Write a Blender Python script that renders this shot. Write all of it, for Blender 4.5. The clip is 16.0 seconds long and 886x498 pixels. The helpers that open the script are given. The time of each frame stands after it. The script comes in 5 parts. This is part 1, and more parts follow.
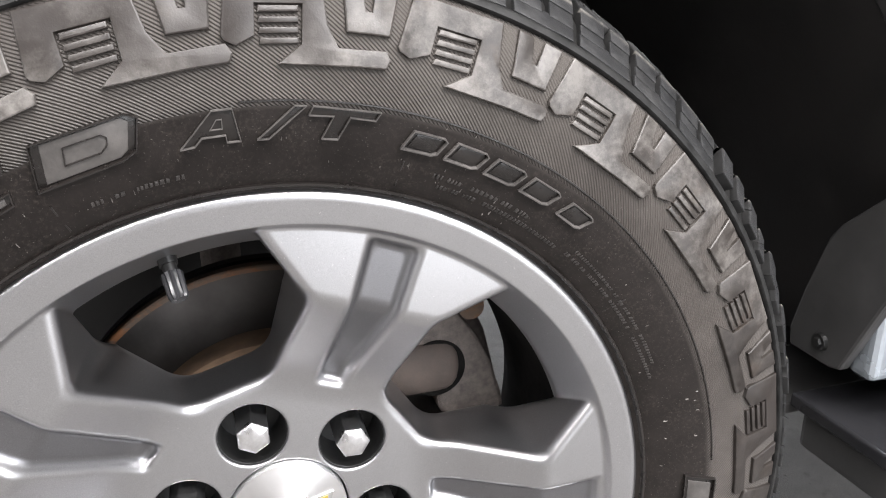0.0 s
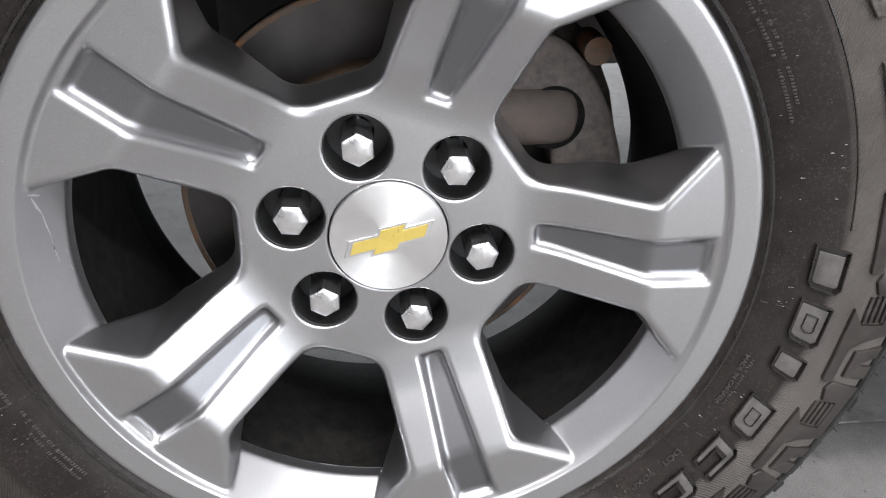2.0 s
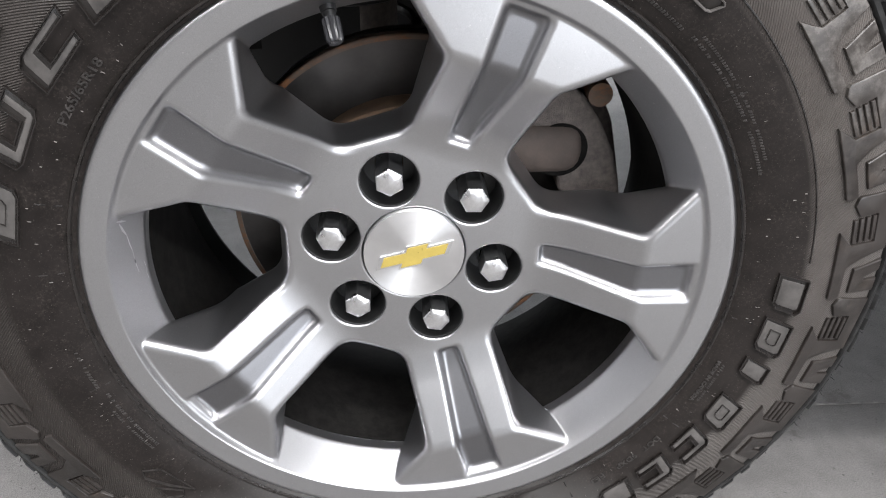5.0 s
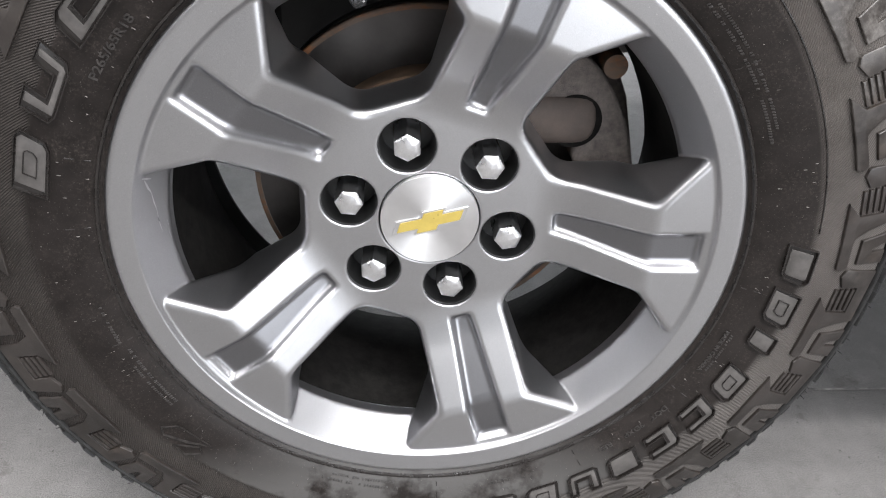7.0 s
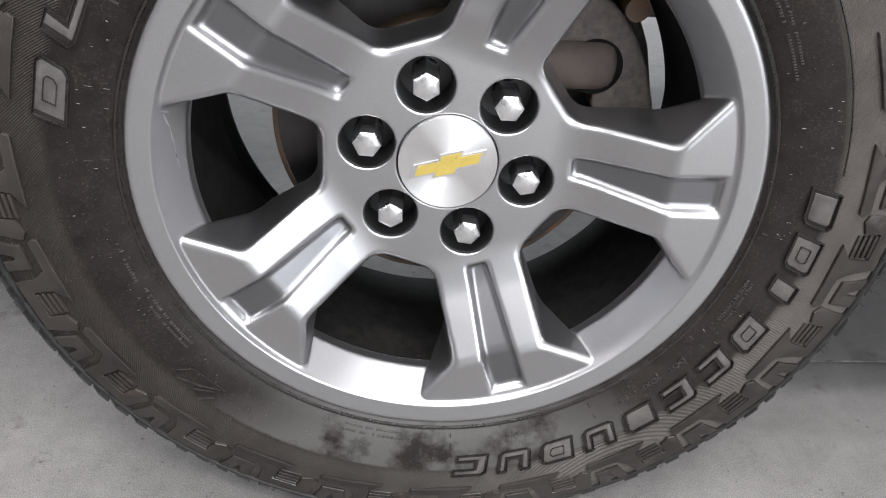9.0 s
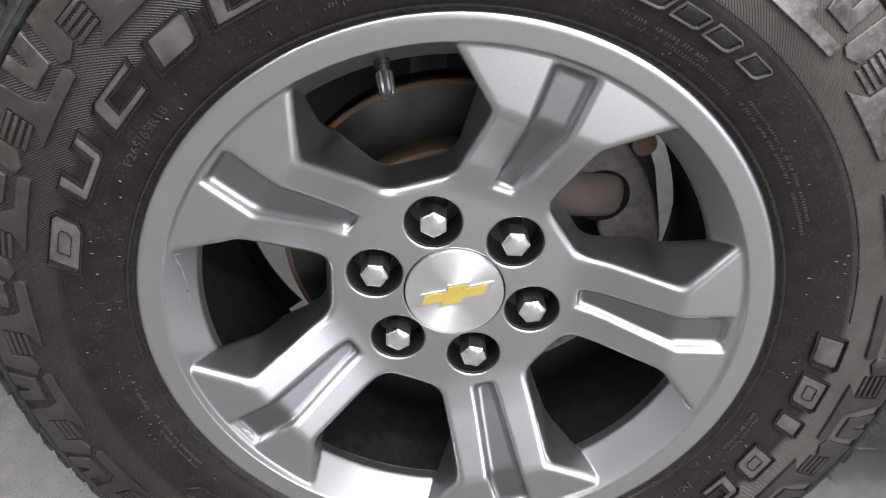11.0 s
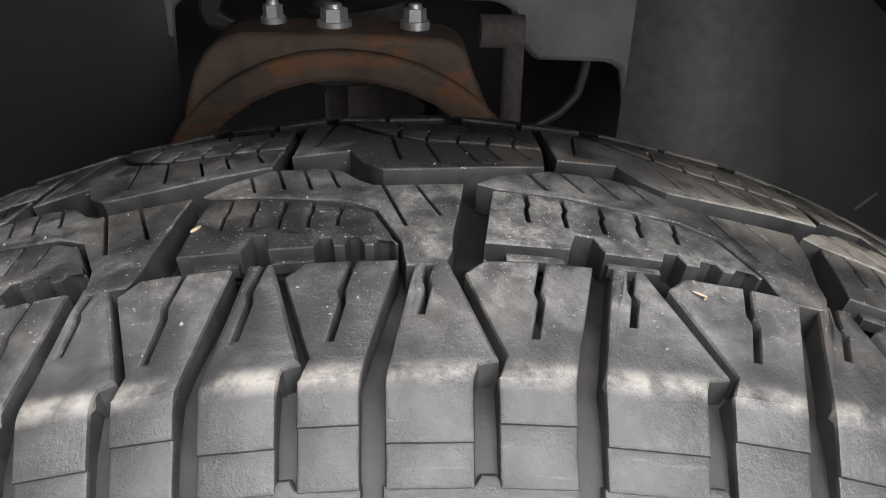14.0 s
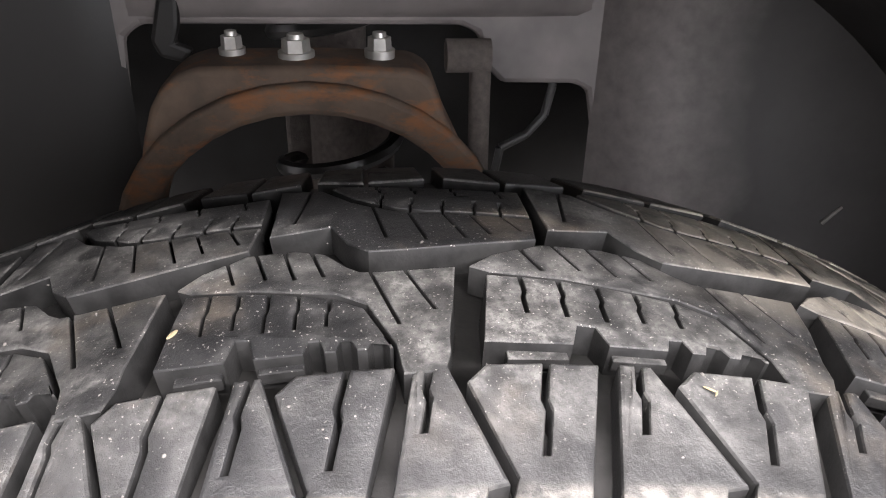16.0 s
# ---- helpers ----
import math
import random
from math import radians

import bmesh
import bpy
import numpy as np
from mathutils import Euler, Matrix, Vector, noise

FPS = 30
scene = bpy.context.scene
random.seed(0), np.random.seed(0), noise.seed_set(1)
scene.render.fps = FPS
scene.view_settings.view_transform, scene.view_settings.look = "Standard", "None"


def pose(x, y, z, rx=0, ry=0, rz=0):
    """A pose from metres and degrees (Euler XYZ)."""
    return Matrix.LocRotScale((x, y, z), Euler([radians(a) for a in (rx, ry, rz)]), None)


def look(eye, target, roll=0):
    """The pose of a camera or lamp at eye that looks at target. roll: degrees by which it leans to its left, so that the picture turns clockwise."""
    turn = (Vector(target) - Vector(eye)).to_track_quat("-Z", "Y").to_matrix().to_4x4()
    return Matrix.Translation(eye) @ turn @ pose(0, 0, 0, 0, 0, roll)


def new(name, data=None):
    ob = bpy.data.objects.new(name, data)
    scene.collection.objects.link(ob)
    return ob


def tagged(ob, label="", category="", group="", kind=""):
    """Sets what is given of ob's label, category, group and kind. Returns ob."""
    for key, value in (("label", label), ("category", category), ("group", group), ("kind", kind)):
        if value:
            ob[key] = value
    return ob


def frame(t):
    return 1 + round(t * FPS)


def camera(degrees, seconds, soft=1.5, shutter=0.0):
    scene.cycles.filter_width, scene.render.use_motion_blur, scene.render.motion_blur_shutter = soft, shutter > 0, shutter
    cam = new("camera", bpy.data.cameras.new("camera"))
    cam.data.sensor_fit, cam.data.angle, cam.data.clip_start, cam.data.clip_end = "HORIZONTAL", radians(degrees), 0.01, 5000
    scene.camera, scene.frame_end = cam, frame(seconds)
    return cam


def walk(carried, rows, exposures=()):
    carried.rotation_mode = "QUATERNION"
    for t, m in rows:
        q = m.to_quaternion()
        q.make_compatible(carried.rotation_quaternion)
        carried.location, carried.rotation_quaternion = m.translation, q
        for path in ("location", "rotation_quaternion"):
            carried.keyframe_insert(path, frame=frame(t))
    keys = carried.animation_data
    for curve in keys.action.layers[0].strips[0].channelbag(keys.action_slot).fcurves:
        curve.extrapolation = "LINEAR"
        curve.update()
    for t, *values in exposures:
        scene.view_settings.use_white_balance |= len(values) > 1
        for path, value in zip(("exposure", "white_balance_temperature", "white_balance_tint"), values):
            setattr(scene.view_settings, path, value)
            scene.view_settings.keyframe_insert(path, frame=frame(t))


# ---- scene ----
from mathutils.bvhtree import BVHTree

cam = camera(60.6, 16.0, 1.1)
PATH = [
    (0, (-0.025, -0.46, 0.744), (0.527, 1.35, 0.095), -0.5),
    (0.5, (-0.027, -0.457, 0.736), (0.335, 1.382, 0.04), -0.5),
    (1, (-0.021, -0.46, 0.703), (0.231, 1.366, -0.071), -0.2),
    (1.5, (-0.015, -0.47, 0.659), (0.188, 1.331, -0.187), 0.1),
    (2, (-0.012, -0.48, 0.632), (0.173, 1.285, -0.288), 0.5),
    (2.5, (-0.001, -0.483, 0.617), (0.167, 1.252, -0.363), 0.6),
    (3, (-0.005, -0.484, 0.632), (0.155, 1.23, -0.385), 0.7),
    (3.5, (-0.014, -0.492, 0.668), (0.133, 1.216, -0.362), 0.7),
    (6, (-0.018, -0.548, 0.727), (0.102, 1.151, -0.322), 1.5),
    (6.5, (-0.019, -0.55, 0.727), (0.089, 1.148, -0.324), 1.6),
    (7, (-0.023, -0.556, 0.708), (0.083, 1.142, -0.343), 1.8),
    (7.5, (-0.022, -0.565, 0.685), (0.072, 1.132, -0.369), 1.9),
    (8, (-0.024, -0.574, 0.666), (0.065, 1.125, -0.386), 2.0),
    (8.2, (-0.028, -0.578, 0.662), (0.058, 1.121, -0.389), 2.0),
    (10.3, (-0.027, -0.56, 0.711), (0.006, 1.14, -0.341), 1.7),
    (10.5, (-0.022, -0.553, 0.726), (0.001, 1.147, -0.327), 1.6),
    (11, (-0.02, -0.528, 0.758), (0.009, 1.18, -0.282), 1.7),
    (11.5, (-0.016, -0.503, 0.787), (0.019, 1.228, -0.213), 1.6),
    (12, (-0.022, -0.462, 0.824), (0.028, 1.291, -0.137), 1.6),
    (12.5, (-0.017, -0.403, 0.865), (0.047, 1.373, -0.052), 1.8),
    (13, (-0.018, -0.315, 0.901), (0.059, 1.454, -0.028), 1.8),
    (13.5, (-0.009, -0.226, 0.896), (0.08, 1.544, -0.031), 1.8),
    (14, (-0.005, -0.162, 0.885), (0.097, 1.61, -0.037), 1.6),
    (14.5, (-0.004, -0.139, 0.889), (0.122, 1.628, -0.04), 1.4),
    (15, (-0.004, -0.119, 0.885), (0.151, 1.644, -0.046), 1.2),
    (15.5, (-0.006, -0.113, 0.885), (0.181, 1.647, -0.046), 1.3),
    (16, (-0.013, -0.139, 0.903), (0.196, 1.616, -0.032), 1.3),
]
walk(cam, [(t, look(eye, target, roll)) for t, eye, target, roll in PATH], [
    (0, 0.6, 6500, 12), (0.7, 0.57, 6450, 11), (1.6, 0.51, 6350, 11), (2.3, 0.2, 6350, 11), (7, 0.27, 6350, 11), (10.8, 0.15, 6350, 11), (11.5, 0.29, 6350, 11), (12.0, 0.56, 6340, 10), (12.5, 0.72, 6340, 9), (13.2, 0.88, 6400, 11), (14, 0.82, 6450, 12), (14.7, 0.92, 6470, 12), (15.5, 1.2, 6520, 14), (16, 1.55, 6600, 16)])

# ---- light ----
world = bpy.data.worlds.new("world")
scene.world = world
world.use_nodes = True
world.node_tree.nodes["Background"].inputs[0].default_value = (0.9, 0.95, 1.0, 1)
world.node_tree.nodes["Background"].inputs[1].default_value = 0.02


def area_lamp(name, eye, target, size_x, size_y, power, colour=(1, 0.985, 0.97)):
    data = bpy.data.lights.new(name, "AREA")
    data.shape, data.size, data.size_y, data.energy, data.color = "RECTANGLE", size_x, size_y, power, colour
    ob = new(name, data)
    ob.matrix_world = look(eye, target)
    return ob


# unseen lamps; the last is added to brighten the wheel's lower right slope
LAMPS = ((-2.1, -2.6, 66), (0.0, -1.95, 62), (2.1, -2.6, 195), (0.2, -0.95, 66), (0.0, 3.6, 60), (-3.85, -0.2, 70))
for x, y, power in LAMPS:
    area_lamp("ceiling_lamp", (x, y, 2.96), (x, y, 0), 2.0, 0.22, power)
# daylight in the open garage door
area_lamp("door_daylight", (2.2, -3.72, 1.2), (2.2, 0, 1.2), 3.2, 2.35, 112, (0.94, 0.97, 1.0))
area_lamp("door_daylight", (0.0, 6.92, 1.2), (0, 0, 1.0), 4.0, 2.35, 400, (0.94, 0.97, 1.0))

# ---- materials ----
HUB = 0.39          # height of the wheel's axis
MID = 0.066         # y of the tyre's middle plane
SPOKE = -1.5        # angle of the first spoke, degrees


class Nodes:
    """A small helper round one node material."""

    def __init__(self, name):
        self.mat = bpy.data.materials.new(name)
        self.mat.use_nodes = True
        self.tree = self.mat.node_tree
        self.bsdf = self.tree.nodes["Principled BSDF"]

    def node(self, kind, **inputs):
        n = self.tree.nodes.new(kind)
        for key, value in inputs.items():
            n.inputs[key.replace("_", " ")].default_value = value
        return n

    def link(self, a, out, b, inp):
        self.tree.links.new(a.outputs[out], b.inputs[inp])

    def coords(self, scale=(1, 1, 1)):
        tc = self.node("ShaderNodeTexCoord")
        mp = self.node("ShaderNodeMapping")
        mp.inputs["Scale"].default_value = scale
        self.link(tc, "Object", mp, "Vector")
        return mp

    def noise(self, scale, detail=4.0, rough=0.6, at=None):
        n = self.node("ShaderNodeTexNoise", Scale=scale, Detail=detail, Roughness=rough)
        self.link(at or self.coords(), "Vector", n, "Vector")
        return n

    def ramp(self, src, out, stops):
        r = self.node("ShaderNodeValToRGB")
        while len(r.color_ramp.elements) < len(stops):
            r.color_ramp.elements.new(0.5)
        for e, (p, c) in zip(r.color_ramp.elements, stops):
            e.position, e.color = p, (*c, 1) if len(c) == 3 else c
        self.link(src, out, r, "Fac")
        return r

    def mix(self, fac, a, b, mode="MIX"):
        m = self.node("ShaderNodeMix")
        m.data_type, m.blend_type = "RGBA", mode
        for src, slot in ((fac, 0), (a, 6), (b, 7)):
            if isinstance(src, tuple) and hasattr(src[0], "outputs"):
                self.tree.links.new(src[0].outputs[src[1]], m.inputs[slot])
            else:
                m.inputs[slot].default_value = src if slot == 0 else (*src, 1)
        return m

    def bump(self, src, out, strength, distance, before=None):
        b = self.node("ShaderNodeBump", Strength=strength, Distance=distance)
        self.link(src, out, b, "Height")
        if before:
            self.link(before, "Normal", b, "Normal")
        return b

    def set(self, **inputs):
        for key, value in inputs.items():
            slot = self.bsdf.inputs[key.replace("_", " ")]
            if isinstance(value, tuple) and hasattr(value[0], "outputs"):
                self.tree.links.new(value[0].outputs[value[1]], slot)
            else:
                slot.default_value = (*value, 1) if isinstance(value, tuple) and len(value) == 3 else value
        return self


def plain(name, colour, rough, metal=0.0, spread=0.25, scale=40.0, relief=0.15, depth=0.0005):
    """A material with colour and gloss varied at two scales."""
    m = Nodes(name)
    big, small = m.noise(scale), m.noise(scale * 9)
    dark = tuple(c * (1 - spread) for c in colour)
    light = tuple(min(1, c * (1 + spread)) for c in colour)
    r1 = m.ramp(big, "Fac", [(0.3, dark), (0.7, light)])
    r2 = m.ramp(small, "Fac", [(0.3, (0.8, 0.8, 0.8)), (0.7, (1, 1, 1))])
    mx = m.mix(0.5, (r1, "Color"), (r2, "Color"), "MULTIPLY")
    rr = m.ramp(big, "Fac", [(0.3, (rough * 0.85,) * 3), (0.7, (min(1, rough * 1.15),) * 3)])
    bp = m.bump(small, "Fac", relief, depth)
    m.set(Base_Color=(mx, 2), Roughness=(rr, "Color"), Metallic=metal, Normal=(bp, "Normal"))
    return m.mat




def wheel_paint():
    """Satin metallic paint under a thin clear coat, with faint dust; the colour also holds the shade in the spokes'
    pockets.
    """
    m = Nodes("satin_silver_paint")
    flake, film = m.noise(1600, 2), m.noise(12, 5)
    c = m.ramp(flake, "Fac", [(0.3, (0.395, 0.395, 0.406)), (0.7, (0.485, 0.485, 0.498))])
    d = m.ramp(film, "Fac", [(0.4, (1, 1, 1)), (0.75, (0.93, 0.925, 0.92))])
    mx = m.mix(1.0, (c, "Color"), (d, "Color"), "MULTIPLY")
    r = m.ramp(film, "Fac", [(0.3, (0.32, 0.32, 0.32)), (0.75, (0.38, 0.38, 0.38))])
    grit = m.noise(700, 2)
    speck = m.ramp(grit, "Fac", [(0.72, (0, 0, 0)), (0.76, (1, 1, 1))])
    mx = m.mix((speck, "Color"), (mx, 2), (0.72, 0.71, 0.70))
    # pocket floors darkened in colour to stand for their shade
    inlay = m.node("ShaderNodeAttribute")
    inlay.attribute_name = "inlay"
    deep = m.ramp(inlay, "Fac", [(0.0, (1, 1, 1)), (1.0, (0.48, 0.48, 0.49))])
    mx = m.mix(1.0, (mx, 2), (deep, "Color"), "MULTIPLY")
    bp = m.bump(flake, "Fac", 0.015, 0.0002)
    m.set(Base_Color=(mx, 2), Metallic=1.0, Roughness=(r, "Color"), Coat_Weight=0.12, Coat_Roughness=0.26, Normal=(bp, "Normal"))
    return m.mat


WHEEL_PAINT = wheel_paint()


def rubber_material():
    """Worn tread rubber: blue-grey film with soft clouds on the shoulder, ragged chalky dust, brown mud and pale grit on the running rows."""
    m = Nodes("tread_rubber")
    info = m.node("ShaderNodeObjectInfo")
    tc = m.node("ShaderNodeTexCoord")
    sep = m.node("ShaderNodeSeparateXYZ")
    m.link(tc, "Object", sep, "Vector")
    # rows' grit is real; extra paleness makes up for light lost under the arch
    gritty = m.node("ShaderNodeMapRange")
    for key, value in (("From Min", -0.020), ("From Max", 0.010), ("To Min", 0.04), ("To Max", 1.0)):
        gritty.inputs[key].default_value = value
    m.link(sep, "Y", gritty, "Value")
    big, mid, ragged = m.noise(21, 6, 0.66), m.noise(110, 6, 0.72), m.noise(58, 8, 0.78)
    grit, fine, mud = m.noise(1150, 2), m.noise(1500, 3), m.noise(15, 6, 0.7)
    scratch = m.noise(60, 4, 0.7, m.coords((0.6, 9, 3)))
    lift = m.node("ShaderNodeMath")
    lift.operation = "MULTIPLY_ADD"
    m.link(info, "Random", lift, 0)
    lift.inputs[1].default_value, lift.inputs[2].default_value = 0.20, -0.09
    add = m.node("ShaderNodeMath")
    add.operation = "ADD"
    m.link(big, "Fac", add, 0)
    m.link(lift, 0, add, 1)
    broad = m.ramp(add, 0, [(0.40, (0.05, 0.05, 0.05)), (0.63, (1, 1, 1))])
    rag = m.ramp(ragged, "Fac", [(0.34, (0.22, 0.22, 0.22)), (0.60, (1, 1, 1))])
    rag = m.mix((gritty, "Result"), (0.06, 0.06, 0.06), (rag, "Color"))
    grain = m.noise(330, 5, 0.85)
    grains = m.ramp(grain, "Fac", [(0.40, (0.22, 0.22, 0.22)), (0.54, (1, 1, 1))])
    grains = m.mix((gritty, "Result"), (0.85, 0.85, 0.85), (grains, "Color"))
    dust = m.mix(1.0, (broad, "Color"), (rag, 2), "MULTIPLY")
    dust = m.mix(0.85, (dust, 2), (grains, 2), "MULTIPLY")
    clean = m.ramp(mid, "Fac", [(0.3, (0.010, 0.0102, 0.0109)), (0.7, (0.024, 0.0243, 0.0256))])
    chalk = m.ramp(mid, "Fac", [(0.3, (0.085, 0.0838, 0.080)), (0.75, (0.300, 0.292, 0.279))])
    c = m.mix((dust, 2), (clean, "Color"), (chalk, "Color"))
    brown = m.ramp(mud, "Fac", [(0.55, (0, 0, 0)), (0.68, (0.6, 0.6, 0.6))])
    brown = m.mix(1.0, (brown, "Color"), (gritty, "Result"), "MULTIPLY")
    c = m.mix((brown, 2), (c, 2), (0.135, 0.112, 0.088))
    aft, deep = m.node("ShaderNodeMapRange"), m.node("ShaderNodeMapRange")
    for node, axis, lo, hi in ((aft, "X", 0.070, 0.115), (deep, "Y", 0.030, 0.050)):
        node.inputs["From Min"].default_value, node.inputs["From Max"].default_value = lo, hi
        m.link(sep, axis, node, "Value")
    caked = m.mix(1.0, (aft, "Result"), (deep, "Result"), "MULTIPLY")
    caked = m.mix(1.0, (caked, 2), (rag, 2), "MULTIPLY")
    c = m.mix((caked, 2), (c, 2), (0.235, 0.212, 0.176))
    line = m.ramp(scratch, "Fac", [(0.62, (0, 0, 0)), (0.72, (0.3, 0.3, 0.3))])
    c = m.mix((line, "Color"), (c, 2), (0.12, 0.118, 0.114))
    edge = m.node("ShaderNodeMapRange")
    edge.interpolation_type = "SMOOTHSTEP"
    for key, value in (("From Min", -0.0225), ("From Max", -0.0262), ("To Min", 0.0), ("To Max", 0.75)):
        edge.inputs[key].default_value = value
    m.link(sep, "Y", edge, "Value")
    fade = m.node("ShaderNodeMapRange")
    for key, value in (("From Min", -0.0300), ("From Max", -0.0272), ("To Min", 0.0), ("To Max", 1.0)):
        fade.inputs[key].default_value = value
    m.link(sep, "Y", fade, "Value")
    torn = m.ramp(ragged, "Fac", [(0.40, (0, 0, 0)), (0.58, (1, 1, 1))])
    chafe = m.mix(1.0, (edge, "Result"), (fade, "Result"), "MULTIPLY")
    chafe = m.mix(1.0, (chafe, 2), (torn, "Color"), "MULTIPLY")
    c = m.mix((chafe, 2), (c, 2), (0.21, 0.198, 0.178))
    smudge = m.ramp(m.noise(75, 3, 0.5), "Fac", [(0.54, (0, 0, 0)), (0.64, (0.75, 0.75, 0.75))])
    c = m.mix((smudge, "Color"), (c, 2), (0.016, 0.0162, 0.0170))
    speck = m.ramp(grit, "Fac", [(0.660, (0, 0, 0)), (0.700, (1, 1, 1))])
    cluster = m.ramp(m.noise(48, 4), "Fac", [(0.40, (0.3, 0.3, 0.3)), (0.56, (1, 1, 1))])
    speck = m.mix(1.0, (speck, "Color"), (cluster, "Color"), "MULTIPLY")
    speck = m.mix(1.0, (speck, 2), (gritty, "Result"), "MULTIPLY")
    c = m.mix((speck, 2), (c, 2), (0.36, 0.345, 0.32))
    rr = m.ramp(dust, 2, [(0.0, (0.44, 0.44, 0.44)), (0.7, (0.78, 0.78, 0.78))])
    b1 = m.bump(mid, "Fac", 0.45, 0.0012)
    b2 = m.bump(grain, "Fac", 0.45, 0.0008, b1)
    b3 = m.bump(fine, "Fac", 0.25, 0.0003, b2)
    m.set(Base_Color=(c, 2), Roughness=(rr, "Color"), Specular_IOR_Level=0.42, Normal=(b3, "Normal"))
    return m.mat


RUBBER = rubber_material()


def sidewall_material():
    """Rubber with fine slanted hatching on the outer part of the sidewall, dust and scuffs, darkened to the left as
    shade.
    """
    m = Nodes("sidewall_rubber")
    tc = m.node("ShaderNodeTexCoord")
    sep = m.node("ShaderNodeSeparateXYZ")
    m.link(tc, "Object", sep, "Vector")

    def calc(op, a, b=None):
        n = m.node("ShaderNodeMath")
        n.operation = op
        for i, v in enumerate((a, b)):
            if v is None:
                continue
            if isinstance(v, tuple):
                m.tree.links.new(v[0].outputs[v[1]], n.inputs[i])
            else:
                n.inputs[i].default_value = v
        return (n, 0)

    z = calc("SUBTRACT", (sep, "Z"), HUB)
    r = calc("SQRT", calc("ADD", calc("MULTIPLY", (sep, "X"), (sep, "X")), calc("MULTIPLY", z, z)))
    ang = calc("ARCTAN2", z, (sep, "X"))
    line = calc("SINE", calc("SUBTRACT", calc("MULTIPLY", r, 2916.0), calc("MULTIPLY", ang, 752.0)))
    band = calc("MULTIPLY", calc("GREATER_THAN", r, 0.2985), calc("LESS_THAN", r, 0.366))
    hatch = calc("MULTIPLY", line, band)
    big, small, fine = m.noise(9), m.noise(60, 6), m.noise(900, 2)
    streak = m.noise(7, 6, 0.7)
    dust = m.ramp(streak, "Fac", [(0.40, (0, 0, 0)), (0.66, (1, 1, 1))])
    base = m.ramp(small, "Fac", [(0.25, (0.0055, 0.0044, 0.0040)), (0.75, (0.0135, 0.0107, 0.0097))])
    outer = m.node("ShaderNodeMapRange")
    outer.inputs["From Min"].default_value, outer.inputs["From Max"].default_value = 0.2965, 0.3025
    m.tree.links.new(r[0].outputs[0], outer.inputs["Value"])
    wipe = m.mix((dust, "Color"), (0.50, 0.50, 0.50), (0.9, 0.9, 0.9))
    far = m.node("ShaderNodeMapRange")
    far.inputs["From Min"].default_value, far.inputs["From Max"].default_value = 0.318, 0.345
    m.tree.links.new(r[0].outputs[0], far.inputs["Value"])
    wipe = m.mix((far, "Result"), (wipe, 2), (0.8, 0.8, 0.8))
    both = m.mix((outer, "Result"), (0.04, 0.04, 0.04), (wipe, 2))
    # left side's weaker light painted in, by thinning the pale film
    side_shade = m.node("ShaderNodeMapRange")
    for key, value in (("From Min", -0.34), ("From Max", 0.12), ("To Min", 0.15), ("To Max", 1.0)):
        side_shade.inputs[key].default_value = value
    m.link(sep, "X", side_shade, "Value")
    thin = m.mix(1.0, (both, 2), (side_shade, "Result"), "MULTIPLY")
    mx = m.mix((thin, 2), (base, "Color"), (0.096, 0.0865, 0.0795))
    speck = m.ramp(fine, "Fac", [(0.68, (0, 0, 0)), (0.75, (1, 1, 1))])
    mx2 = m.mix((speck, "Color"), (mx, 2), (0.12, 0.11, 0.10))
    low = m.node("ShaderNodeMapRange")
    for key, value in (("From Min", 0.190), ("From Max", 0.135), ("To Min", 0.0), ("To Max", 1.0)):
        low.inputs[key].default_value = value
    m.link(sep, "Z", low, "Value")
    inner = m.ramp(outer, "Result", [(0.0, (1, 1, 1)), (0.5, (0, 0, 0))])
    splash = m.ramp(m.noise(12, 6, 0.62), "Fac", [(0.38, (0, 0, 0)), (0.47, (0.85, 0.85, 0.85))])
    film = m.mix(1.0, (inner, "Color"), (splash, "Color"), "MULTIPLY")
    film = m.mix(1.0, (film, 2), (low, "Result"), "MULTIPLY")
    mx2 = m.mix((film, 2), (mx2, 2), (0.078, 0.0755, 0.073))
    grain, cloud = m.noise(420, 4, 0.8), m.noise(38, 5, 0.7)
    g = m.ramp(grain, "Fac", [(0.50, (0, 0, 0)), (0.66, (0.5, 0.5, 0.5))])
    k = m.ramp(cloud, "Fac", [(0.42, (0.1, 0.1, 0.1)), (0.64, (1, 1, 1))])
    gk = m.mix(1.0, (g, "Color"), (k, "Color"), "MULTIPLY")
    mx2 = m.mix((gk, 2), (mx2, 2), (0.060, 0.0500, 0.0435))
    rr = m.ramp(small, "Fac", [(0.3, (0.32, 0.32, 0.32)), (0.7, (0.50, 0.50, 0.50))])
    b1 = m.bump(hatch[0], 0, 1.0, 0.00026)
    b2 = m.bump(fine, "Fac", 0.25, 0.0003, b1)
    m.set(Base_Color=(mx2, 2), Roughness=(rr, "Color"), Normal=(b2, "Normal"), Specular_IOR_Level=0.2)
    return m.mat


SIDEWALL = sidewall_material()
CHROME = plain("satin_chrome", (0.75, 0.75, 0.76), 0.30, 1.0, 0.1, 60, 0.03)


